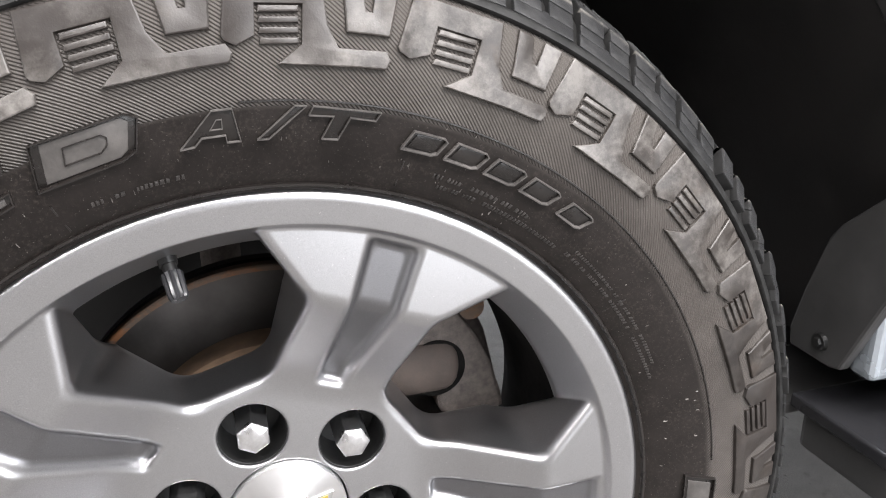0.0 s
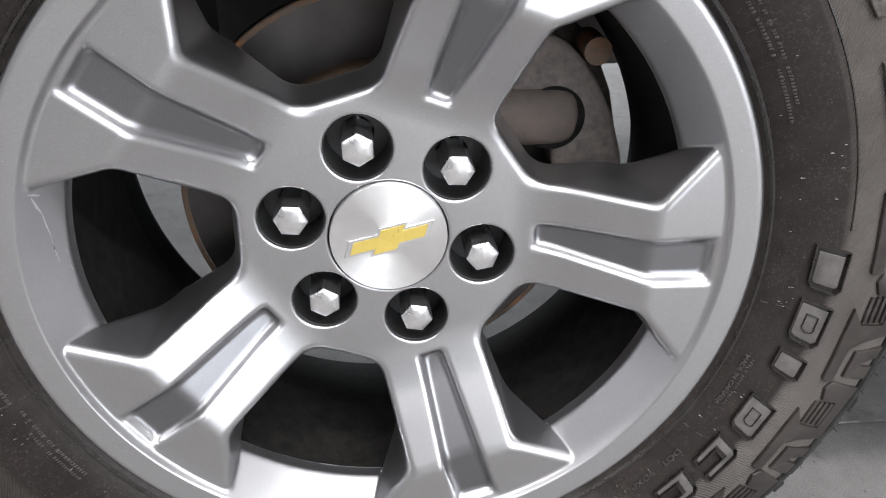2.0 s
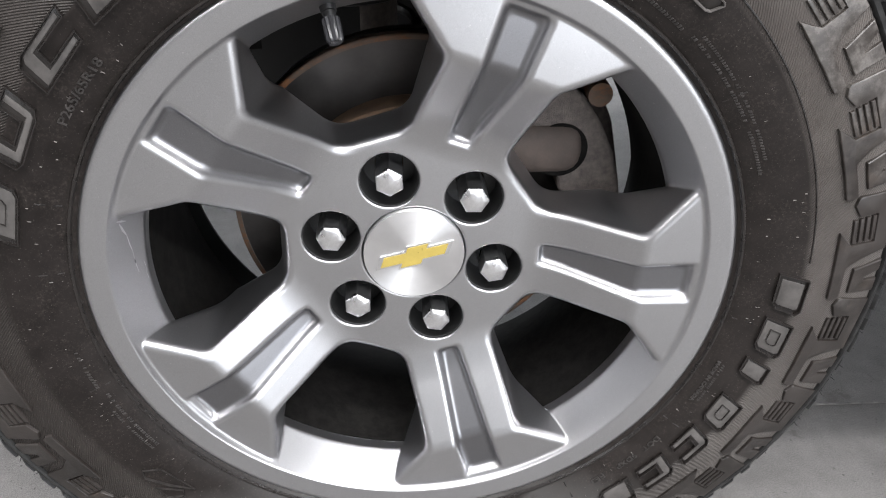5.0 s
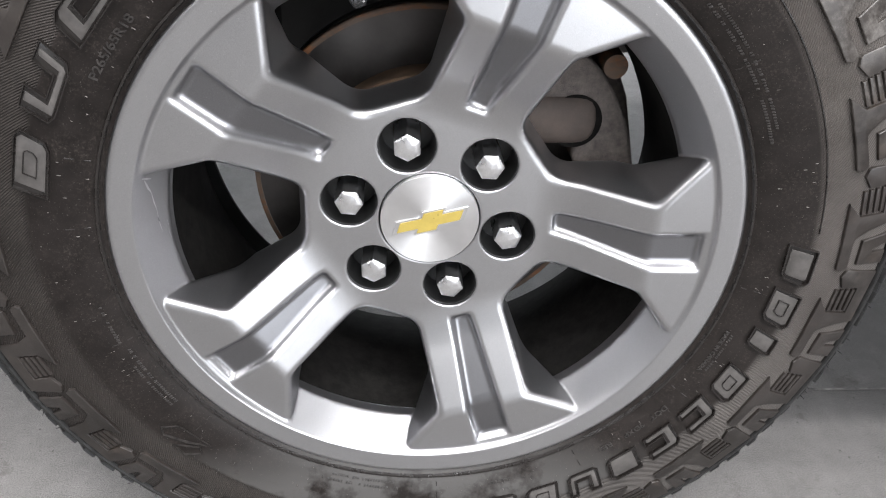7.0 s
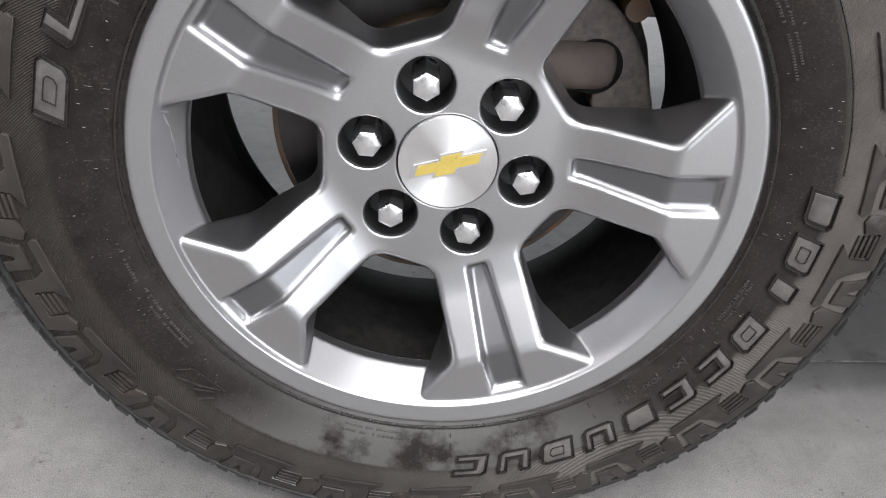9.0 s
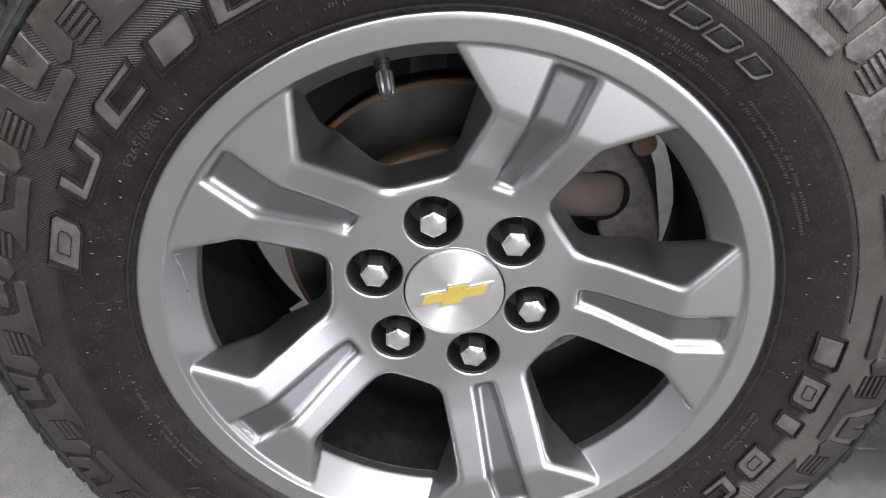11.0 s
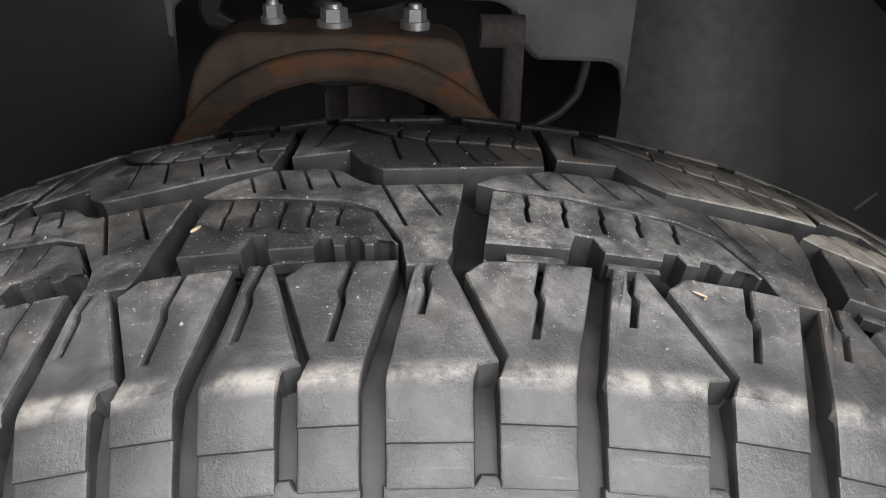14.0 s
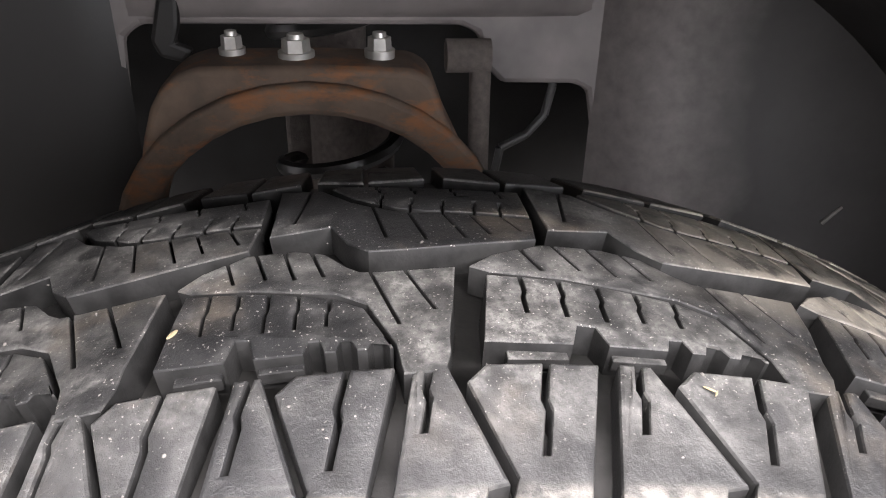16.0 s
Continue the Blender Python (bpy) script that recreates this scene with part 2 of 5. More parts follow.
def brushed():
    """Aluminium turned on a lathe: fine rings and a fan-shaped sheen."""
    m = Nodes("brushed_aluminium")
    n = m.noise(50)
    t = m.node("ShaderNodeTangent")
    t.direction_type, t.axis = "RADIAL", "Y"
    c = m.ramp(n, "Fac", [(0.3, (0.80, 0.80, 0.81)), (0.7, (0.88, 0.88, 0.89))])
    m.set(Base_Color=(c, "Color"), Metallic=1.0, Roughness=0.36, Anisotropic=0.92, Anisotropic_Rotation=0.25, Tangent=(t, "Tangent"))
    return m.mat


BRUSHED = brushed()
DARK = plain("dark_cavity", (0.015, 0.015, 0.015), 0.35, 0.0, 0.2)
# dark copy of the arch's plastic: shade on the left painted in, with stains
LINER = plain("shaded_liner_plastic", (0.011, 0.0098, 0.0094), 0.6, 0.0, 0.5, 14, 0.3)
def lit_ridge():
    """Black moulded plastic with a pale flank, light and dust in one colour, that thins out towards the rear."""
    m = Nodes("lit_ridge_liner")
    tc, sep = m.node("ShaderNodeTexCoord"), m.node("ShaderNodeSeparateXYZ")
    m.link(tc, "Object", sep, "Vector")
    big, small = m.noise(9, 5, 0.65), m.noise(90, 4)
    wave = m.node("ShaderNodeMath")
    wave.operation = "MULTIPLY_ADD"
    m.link(big, "Fac", wave, 0)
    wave.inputs[1].default_value = 0.10
    m.link(sep, "X", wave, 2)
    film = m.ramp(wave, 0, [(0.262, (1, 1, 1)), (0.330, (0, 0, 0))])
    pale = m.ramp(small, "Fac", [(0.3, (0.135, 0.122, 0.119)), (0.7, (0.195, 0.177, 0.171))])
    dark = m.ramp(big, "Fac", [(0.3, (0.010, 0.0092, 0.0094)), (0.7, (0.030, 0.0275, 0.0278))])
    c = m.mix((film, "Color"), (dark, "Color"), (pale, "Color"))
    bp = m.bump(small, "Fac", 0.3, 0.0005)
    m.set(Base_Color=(c, 2), Roughness=0.6, Normal=(bp, "Normal"))
    return m.mat


LIT_RIDGE = lit_ridge()
# pale copy for the panels that catch light, painted brighter, with dust
LIT_LINER = plain("lit_dusty_liner_plastic", (0.180, 0.161, 0.156), 0.6, 0.0, 0.5, 8, 0.3)
PLASTIC = plain("black_plastic", (0.045, 0.044, 0.044), 0.5, 0.0, 0.4, 9, 0.3)


def concrete():
    """Worn concrete: faint stains, mottling, sandy grain, pits, dark marks, hairline scratches, pale chips."""
    m = Nodes("concrete")
    broad, mid, fine, sand = m.noise(2.6, 6, 0.6), m.noise(26, 8, 0.75), m.noise(330, 4, 0.7), m.noise(620, 3, 0.75)
    c = m.ramp(mid, "Fac", [(0.30, (0.150, 0.145, 0.141)), (0.70, (0.215, 0.209, 0.204))])
    st = m.ramp(broad, "Fac", [(0.35, (0.78, 0.77, 0.76)), (0.65, (1.05, 1.04, 1.03))])
    a = m.mix(1.0, (c, "Color"), (st, "Color"), "MULTIPLY")
    grain = m.ramp(sand, "Fac", [(0.38, (0.55, 0.55, 0.55)), (0.62, (1.32, 1.32, 1.32))])
    a = m.mix(0.75, (a, 2), (grain, "Color"), "MULTIPLY")
    spot = m.ramp(m.noise(14, 6, 0.75), "Fac", [(0.59, (0, 0, 0)), (0.67, (0.6, 0.6, 0.6))])
    a = m.mix((spot, "Color"), (a, 2), (0.080, 0.072, 0.066))
    mark = m.ramp(m.noise(48, 5, 0.7), "Fac", [(0.65, (0, 0, 0)), (0.70, (0.85, 0.85, 0.85))])
    a = m.mix((mark, "Color"), (a, 2), (0.040, 0.037, 0.035))
    pit = m.ramp(m.noise(130, 4, 0.6), "Fac", [(0.29, (1, 1, 1)), (0.34, (0, 0, 0))])
    b = m.mix((pit, "Color"), (a, 2), (0.07, 0.066, 0.062))
    thin = m.ramp(m.noise(16, 3, 0.8, m.coords((1, 6, 1))), "Fac", [(0.493, (0, 0, 0)), (0.500, (0.5, 0.5, 0.5)), (0.507, (0, 0, 0))])
    worn = m.ramp(m.noise(6, 2), "Fac", [(0.52, (0, 0, 0)), (0.62, (1, 1, 1))])
    line = m.mix(1.0, (thin, "Color"), (worn, "Color"), "MULTIPLY")
    b = m.mix((line, 2), (b, 2), (0.30, 0.292, 0.285))
    chip = m.ramp(fine, "Fac", [(0.665, (0, 0, 0)), (0.705, (1, 1, 1))])
    d = m.mix((chip, "Color"), (b, 2), (0.34, 0.33, 0.32))
    b1 = m.bump(mid, "Fac", 0.25, 0.0012)
    b2 = m.bump(fine, "Fac", 0.6, 0.0012, b1)
    b3 = m.bump(sand, "Fac", 0.6, 0.0008, b2)
    m.set(Base_Color=(d, 2), Roughness=0.72, Normal=(b3, "Normal"))
    return m.mat


CONCRETE = concrete()
WALL = plain("grey_paint", (0.22, 0.22, 0.22), 0.7, 0.0, 0.06, 3, 0.1)
PALE_WALL = plain("pale_grey_paint", (0.48, 0.48, 0.48), 0.7, 0.0, 0.06, 3, 0.1)
JOINT = plain("pale_joint_filler", (0.20, 0.189, 0.182), 0.8, 0.0, 0.6, 45, 0.2)
WHITE = plain("white_paint", (0.7, 0.7, 0.69), 0.7, 0.0, 0.04, 3, 0.1)
BODY = plain("silver_body_paint", (0.42, 0.46, 0.50), 0.25, 0.6, 0.05, 20, 0.02)
# near-black: shade inside the rim put into the colour, mottled with brake dust
BARREL = Nodes("shaded_brake_dust_paint")
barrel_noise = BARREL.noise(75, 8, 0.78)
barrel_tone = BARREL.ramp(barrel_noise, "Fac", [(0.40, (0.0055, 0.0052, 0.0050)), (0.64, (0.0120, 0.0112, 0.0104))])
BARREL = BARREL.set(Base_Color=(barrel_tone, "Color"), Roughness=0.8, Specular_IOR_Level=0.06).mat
IRON = plain("cast_iron", (0.150, 0.129, 0.118), 0.8, 0.1, 0.35, 160, 0.9, 0.0016)


def rusty():
    """Brown steel with orange rust breaking through in streaks."""
    m = Nodes("rusty_steel")
    big, small, streak = m.noise(30), m.noise(260), m.noise(26, 6, 0.7, m.coords((1, 1, 2.5)))
    c = m.ramp(big, "Fac", [(0.3, (0.070, 0.051, 0.039)), (0.7, (0.155, 0.108, 0.078))])
    o = m.ramp(streak, "Fac", [(0.50, (0, 0, 0)), (0.63, (0.85, 0.85, 0.85))])
    mx = m.mix((o, "Color"), (c, "Color"), (0.24, 0.098, 0.038))
    b = m.bump(small, "Fac", 0.4, 0.0008)
    m.set(Base_Color=(mx, 2), Roughness=0.75, Metallic=0.15, Normal=(b, "Normal"))
    return m.mat


RUST = rusty()


def scuffed():
    """Dusty moulded rubber: ragged pale film, brown stains, dark rubbed spots; light from above painted in."""
    m = Nodes("scuffed_rubber")
    big, rag, fine, stain = m.noise(20, 6, 0.7), m.noise(75, 8, 0.8), m.noise(900, 2), m.noise(33, 5, 0.7)
    film = m.mix(0.5, (big, "Fac"), (rag, "Fac"))
    tc = m.node("ShaderNodeTexCoord")
    sep = m.node("ShaderNodeSeparateXYZ")
    m.link(tc, "Object", sep, "Vector")
    # paler with height: overhead light and sheen put into the colour
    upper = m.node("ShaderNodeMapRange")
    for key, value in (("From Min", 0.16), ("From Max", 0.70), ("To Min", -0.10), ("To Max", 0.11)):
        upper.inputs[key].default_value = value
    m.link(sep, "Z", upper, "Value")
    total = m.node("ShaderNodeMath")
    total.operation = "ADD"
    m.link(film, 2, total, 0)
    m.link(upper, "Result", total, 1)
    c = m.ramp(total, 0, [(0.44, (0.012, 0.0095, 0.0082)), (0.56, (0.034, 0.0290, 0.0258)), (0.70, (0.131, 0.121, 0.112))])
    b = m.ramp(stain, "Fac", [(0.56, (0, 0, 0)), (0.70, (0.6, 0.6, 0.6))])
    mx = m.mix((b, "Color"), (c, "Color"), (0.055, 0.042, 0.034))
    wet = m.ramp(m.noise(6.5, 4, 0.6), "Fac", [(0.50, (0, 0, 0)), (0.60, (0.8, 0.8, 0.8))])
    mx = m.mix((wet, "Color"), (mx, 2), (0.026, 0.0215, 0.0195))
    rr = m.ramp(rag, "Fac", [(0.3, (0.30, 0.30, 0.30)), (0.7, (0.50, 0.50, 0.50))])
    bp = m.bump(fine, "Fac", 0.3, 0.0003)
    m.set(Base_Color=(mx, 2), Roughness=(rr, "Color"), Normal=(bp, "Normal"))
    return m.mat


BLOCK = scuffed()
FACE = plain("dusty_face_lit_edge", (0.072, 0.0665, 0.063), 0.45, 0.0, 0.4, 60, 0.3)
PRINT = plain("fine_moulded_rubber", (0.026, 0.0232, 0.0216), 0.38, 0.0, 0.6, 200, 0.15)
STRAW = plain("dry_straw", (0.34, 0.28, 0.17), 0.7, 0.0, 0.3, 300)
NUB = plain("pale_specks", (0.15, 0.14, 0.13), 0.6)
LETTER = plain("moulded_rubber", (0.0125, 0.0105, 0.0096), 0.28, 0.0, 0.25, 60, 0.15)
# flanks lack the tops' chalk and are darkened for the shade they lie in
CLEAN = plain("shaded_block_flank", (0.0195, 0.0194, 0.0193), 0.5, 0.0, 0.5, 90, 0.25)
GROOVE = plain("groove_rubber", (0.017, 0.0166, 0.0162), 0.5, 0.0, 0.6, 60, 0.2)
for dull in (CLEAN, GROOVE):
    dull.node_tree.nodes["Principled BSDF"].inputs["Specular IOR Level"].default_value = 0.2
BOARD = plain("glossy_black", (0.02, 0.02, 0.022), 0.2, 0.0, 0.3, 8, 0.05)
ZINC = plain("zinc", (0.5, 0.49, 0.46), 0.4, 0.6, 0.1)
ROTOR = plain("worn_rotor", (0.06, 0.055, 0.052), 0.4, 0.6, 0.25, 30, 0.1)
HAT = plain("orange_rust", (0.17, 0.11, 0.07), 0.75, 0.1, 0.35, 40, 0.3)
HAT2 = plain("brown_casting", (0.080, 0.062, 0.053), 0.75, 0.1, 0.25, 60, 0.3)
GOLD = plain("gold_enamel", (0.47, 0.36, 0.09), 0.3, 0.3, 0.05)


# ---- mesh tools ----
def finish(name, bm, material, parent=None, label="", smooth=35):
    bmesh.ops.recalc_face_normals(bm, faces=bm.faces)
    mesh = bpy.data.meshes.new(name)
    bm.to_mesh(mesh)
    bm.free()
    mesh.materials.append(material)
    if smooth:
        mesh.shade_smooth()
        mesh.set_sharp_from_angle(angle=radians(smooth))
    ob = new(name, mesh)
    ob.parent = parent
    if label:
        ob["label"] = label
    return ob


def part(name, bm, material, parent, label="", smooth=35):
    return finish(name, bm, material, parent, label, smooth)


def bevelled(ob, width, segments=3, angle=22, clamp=True):
    m = ob.modifiers.new("bevel", "BEVEL")
    m.width, m.segments, m.limit_method, m.angle_limit = width, segments, "ANGLE", radians(angle)
    m.use_clamp_overlap = clamp
    return ob


def polar(r, deg, y):
    a = radians(deg)
    return Vector((r * math.cos(a), y, HUB + r * math.sin(a)))


def revolve(profile, steps=180, start=0.0, end=360.0, flat=None):
    """A surface of revolution about the wheel's axis from (r, y) points."""
    bm = bmesh.new()
    full = abs(end - start) >= 359.9
    n = steps if full else steps + 1
    rings = []
    for i in range(n):
        a = start + (end - start) * i / steps
        rings.append([bm.verts.new(polar(r, a, y)) for r, y in profile])
    for i in range(steps):
        p, q = rings[i], rings[(i + 1) % n]
        for j in range(len(profile) - 1):
            bm.faces.new((p[j], q[j], q[j + 1], p[j + 1]))
    if flat is not None:
        for v in bm.verts:
            v.co.z = max(v.co.z, flat)
    return bm


def box(bm, x0, x1, y0, y1, z0, z1):
    v = [bm.verts.new((x, y, z)) for x in (x0, x1) for y in (y0, y1) for z in (z0, z1)]
    for f in ((0, 1, 3, 2), (4, 6, 7, 5), (0, 4, 5, 1), (2, 3, 7, 6), (0, 2, 6, 4), (1, 5, 7, 3)):
        bm.faces.new([v[i] for i in f])


# ---- setting ----
bm = bmesh.new()
box(bm, -5, 5, -5, 7, -0.2, 0)
tagged(finish("floor", bm, CONCRETE, smooth=0), "grey worn concrete garage floor with faint scratches", "floor", kind="structure")
bm = bmesh.new()
box(bm, 0.1, 5, 0.2138, 0.2162, 0.0, 0.0010)
tagged(finish("floor_joint", bm, JOINT, smooth=0), "thin pale joint line across the concrete floor", "floor joint", kind="structure")
# unseen west wall made pale so that slope reflects brighter
for name, a in (("wall_west", (-5.1, -5, -3.8, 7, 0, 3.1)), ("wall_east", (5, 5.1, -3.8, 7, 0, 3.1))):
    bm = bmesh.new()
    box(bm, *a)
    tagged(finish(name, bm, WALL if a[0] > 0 else PALE_WALL, smooth=0), "plain grey painted garage wall", "wall", kind="structure")
bm = bmesh.new()
box(bm, -5.1, -2.05, 7, 7.1, 0, 3.1)
box(bm, 2.05, 5.1, 7, 7.1, 0, 3.1)
box(bm, -2.05, 2.05, 7, 7.1, 2.42, 3.1)
tagged(finish("wall_north", bm, WALL, smooth=0), "grey garage wall with an open door", "wall", kind="structure")
bm = bmesh.new()
box(bm, -5.1, 0.55, -3.8, -3.7, 0, 3.1)
box(bm, 3.85, 5.1, -3.8, -3.7, 0, 3.1)
box(bm, 0.55, 3.85, -3.8, -3.7, 2.42, 3.1)
tagged(finish("wall_south", bm, WALL, smooth=0), "grey garage wall with an open door", "wall", kind="structure")
bm = bmesh.new()
box(bm, -5.1, 5.1, -5.1, 7.1, 3.1, 3.2)
tagged(finish("ceiling", bm, WHITE, smooth=0), "plain white painted garage ceiling", "ceiling", kind="structure")
for x, y, _ in LAMPS:
    bm = bmesh.new()
    box(bm, x - 1.03, x + 1.03, y - 0.14, y + 0.14, 2.975, 3.1)
    tagged(finish("ceiling_light", bm, WALL, smooth=0), "long strip lamp housing under the ceiling", "lamp", "ceiling lamps")

# ---- wheel ----
wheel = tagged(new("alloy_wheel"), "satin silver five-spoke alloy wheel with six chrome lug nuts", "wheel")

INNER = [(0.2113, -0.0070), (0.2140, -0.0040), (0.2125, 0.03), (0.2120, 0.06), (0.2122, 0.09), (0.2140, 0.12), (0.2250, 0.15), (0.2295, 0.17), (0.2390, 0.185), (0.2430, 0.178), (0.2335, 0.165), (0.2290, 0.15), (0.2180, 0.12), (0.2160, 0.09), (0.2160, 0.05), (0.2300, 0.0), (0.2440, -0.022)]
part("rim_barrel", revolve(INNER, 180), BARREL, wheel, "brake-dusted inner barrel, blackened for the shade inside", 30)


def lerp(x, pts):
    for (a, p), (b, q) in zip(pts, pts[1:]):
        if x <= b:
            return p + (q - p) * (x - a) / (b - a)
    return pts[-1][1]


HOLE, LUGS = 0.0235, 0.06985
LUG0 = 106.0


def ring(bm, cx, cz, r, y, n):
    return [bm.verts.new((cx + r * math.cos(2 * math.pi * i / n), y, cz + r * math.sin(2 * math.pi * i / n))) for i in range(n)]


# The cast face is one smooth solid, given by a signed distance: hub, five pocketed spokes, bare slopes between them and the lip, all with rounded edges.
def smax(a, b, k):
    h = np.maximum(k - np.abs(a - b), 0) / k
    return np.maximum(a, b) + h * h * k / 4


def smin(a, b, k):
    return -smax(-a, -b, k)


def face_depth(x):
    """Depth of the front at the distance x along a spoke: flat hub, rising spoke, flat outer end."""
    rising = smin(0.0058 + 0 * x, -0.0013 - 0.67 * (x - 0.118), 0.0145)
    return smax(rising, -0.0418 + 0.045 * (x - 0.178), 0.0042)


def lip_depth(r):
    """Depth of the lip's flat front and of the bare slope inside it."""
    return smax(-0.0474 + 0.15 * np.maximum(0.2445 - r, 0), -0.0450 + (0.2295 - r) * 1.87, 0.0014)


def pocket_field(x, z, y):
    """Negative inside the long pocket on a spoke's front."""
    front = face_depth(x)
    half = np.where(x < 0.178, 0.0096 + (x - 0.1045) * 0.084, 0.0158 + (x - 0.178) * 0.02)
    lean = 0.32 * (y - front)
    side = z - half + lean
    ends = smax(0.1050 - x + lean, x - 0.2228 + lean, 0.004)
    return smax(smax(side, ends, 0.0050), (y - front - 0.0085) * 0.85, 0.0046)


def cast_field(r, theta, y):
    """Signed distance of hub, spokes and lip, without the round holes."""
    phi = np.abs((theta - radians(SPOKE) + math.pi / 5) % (2 * math.pi / 5) - math.pi / 5)
    x, z = r * np.cos(phi), r * np.sin(phi)
    front = (face_depth(x) - y) * 0.88
    depth = np.clip((y + 0.042) / 0.087, 0, 1)
    side = z - 0.0414 - 0.053 * (x - 0.14) - 0.055 * (y + 0.016)
    flare = -0.78 * x + 0.626 * z + 0.1117 - 0.11 * (y + 0.0415)
    hub = r * np.cos(math.pi / 5 - phi) - 0.1062 - 0.235 * (y - 0.0058)
    plan = smin(smin(side, flare, 0.004 + 0.007 * depth), hub, 0.006 + 0.007 * depth)
    spokes = smax(front, plan, 0.0070)
    spokes = smax(spokes, r - 0.2300, 0.003)
    spokes = smax(spokes, -smax(pocket_field(x, z, y), 0.09 - x, 0.001), 0.0042)
    spokes = smax(spokes, (y - 0.045 + 1.1 * np.maximum(r - 0.166, 0)) * 0.75, 0.010)
    lip = lip_depth(r)
    rim = smax((lip - y) * 0.8, r - 0.2506, 0.0055)
    rim = smax(rim, 0.2110 - r, 0.0016)
    rim = smax(rim, (y - lip - 0.012) * 0.8, 0.002)
    return smin(spokes, rim, 0.0024)


def face_field(r, theta, y):
    """The cast solid less the six lug holes and the centre bore."""
    f = cast_field(r, theta, y)
    off = (theta - radians(LUG0) + math.pi / 6) % (math.pi / 3) - math.pi / 6
    hole = HOLE - np.sqrt(np.maximum(r * r + LUGS * LUGS - 2 * r * LUGS * np.cos(off), 0))
    return smax(smax(f, hole, 0.0024), 0.0432 - r, 0.002)


def solid_surface(field, rs, turns, ys):
    """Vertices (r, theta, y) and quads of the field's zero surface on a grid of cells round the axis."""
    n = len(turns)
    f = field(rs[:, None, None], turns[None, :, None], ys[None, None, :])
    inside = f < 0
    roll = np.concatenate((inside, inside[:, :1]), 1)
    corner = [roll[i:len(rs) - 1 + i, j:n + j, k:len(ys) - 1 + k] for i in (0, 1) for j in (0, 1) for k in (0, 1)]
    count = sum(c.astype(np.int8) for c in corner)
    mixed = (count > 0) & (count < 8)
    index = np.full(mixed.shape, -1, np.int64)
    index[mixed] = np.arange(mixed.sum())
    i, j, k = np.nonzero(mixed)
    step = 2 * math.pi / n
    pts = np.stack((rs[i] + (rs[1] - rs[0]) / 2, turns[j] + step / 2, ys[k] + (ys[1] - ys[0]) / 2), 1)
    quads = []
    along = inside[:-1] != inside[1:]                     # edges along r
    i, j, k = np.nonzero(along[:, :, 1:-1])
    k = k + 1
    q = np.stack((index[i, j - 1, k - 1], index[i, j, k - 1], index[i, j, k], index[i, j - 1, k]), 1)
    quads.append(np.where(inside[i, j, k][:, None], q, q[:, ::-1]))
    along = roll[:, :-1] != roll[:, 1:]                   # edges along theta
    i, j, k = np.nonzero(along[1:-1, :, 1:-1])
    i, k = i + 1, k + 1
    q = np.stack((index[i - 1, j, k - 1], index[i, j, k - 1], index[i, j, k], index[i - 1, j, k]), 1)
    quads.append(np.where(inside[i, j, k][:, None], q[:, ::-1], q))
    along = inside[:, :, :-1] != inside[:, :, 1:]         # edges along y
    i, j, k = np.nonzero(along[1:-1])
    i = i + 1
    q = np.stack((index[i - 1, j - 1, k], index[i, j - 1, k], index[i, j, k], index[i - 1, j, k]), 1)
    quads.append(np.where(inside[i, j, k][:, None], q, q[:, ::-1]))
    return pts, np.concatenate(quads)


def settle(field, pts, rounds=5):
    """Moves the points onto the zero surface along the gradient; gives also the normals (x, y, z)."""
    e = 0.0002
    r, t, y = pts[:, 0].copy(), pts[:, 1].copy(), pts[:, 2].copy()
    for n in range(rounds + 1):
        f = field(r, t, y)
        gr = (field(r + e, t, y) - field(r - e, t, y)) / (2 * e)
        gt = (field(r, t + e / r, y) - field(r, t - e / r, y)) / (2 * e)
        gy = (field(r, t, y + e) - field(r, t, y - e)) / (2 * e)
        size = np.maximum(gr * gr + gt * gt + gy * gy, 0.05)
        if n < rounds:
            move = np.clip(f / size, -0.0008, 0.0008)
            r, t, y = r - move * gr, t - move * gt / r, y - move * gy
    c, s = np.cos(t), np.sin(t)
    length = np.sqrt(size)
    return np.stack((r * c, y, r * s), 1), np.stack((gr * c - gt * s, gy, gr * s + gt * c), 1) / length[:, None], (r, t, y)


pts, quads = solid_surface(face_field, np.arange(0.0405, 0.2530, 0.0015), np.arange(900) * (2 * math.pi / 900), np.arange(-0.0525, 0.0495, 0.0015))
places, normals, (r, t, y) = settle(face_field, pts)
a, b, c = (places[quads[:, i]] for i in (0, 1, 2))
wrong = (np.cross(b - a, c - b) * normals[quads[:, 1]]).sum(1) < 0
quads[wrong] = quads[wrong][:, ::-1]
mesh = bpy.data.meshes.new("spoked_face")
mesh.from_pydata(places, [], quads)
mesh.shade_smooth()
mesh.normals_split_custom_set_from_vertices(normals)
phi = np.abs((t - radians(SPOKE) + math.pi / 5) % (2 * math.pi / 5) - math.pi / 5)
x, z = r * np.cos(phi), r * np.sin(phi)
# weight of the shade painted on the pocket floors
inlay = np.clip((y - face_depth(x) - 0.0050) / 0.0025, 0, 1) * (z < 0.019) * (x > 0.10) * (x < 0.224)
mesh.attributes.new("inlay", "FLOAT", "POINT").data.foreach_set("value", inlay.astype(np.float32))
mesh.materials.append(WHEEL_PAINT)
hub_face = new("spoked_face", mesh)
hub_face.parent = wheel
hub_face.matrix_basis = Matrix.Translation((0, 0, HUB))
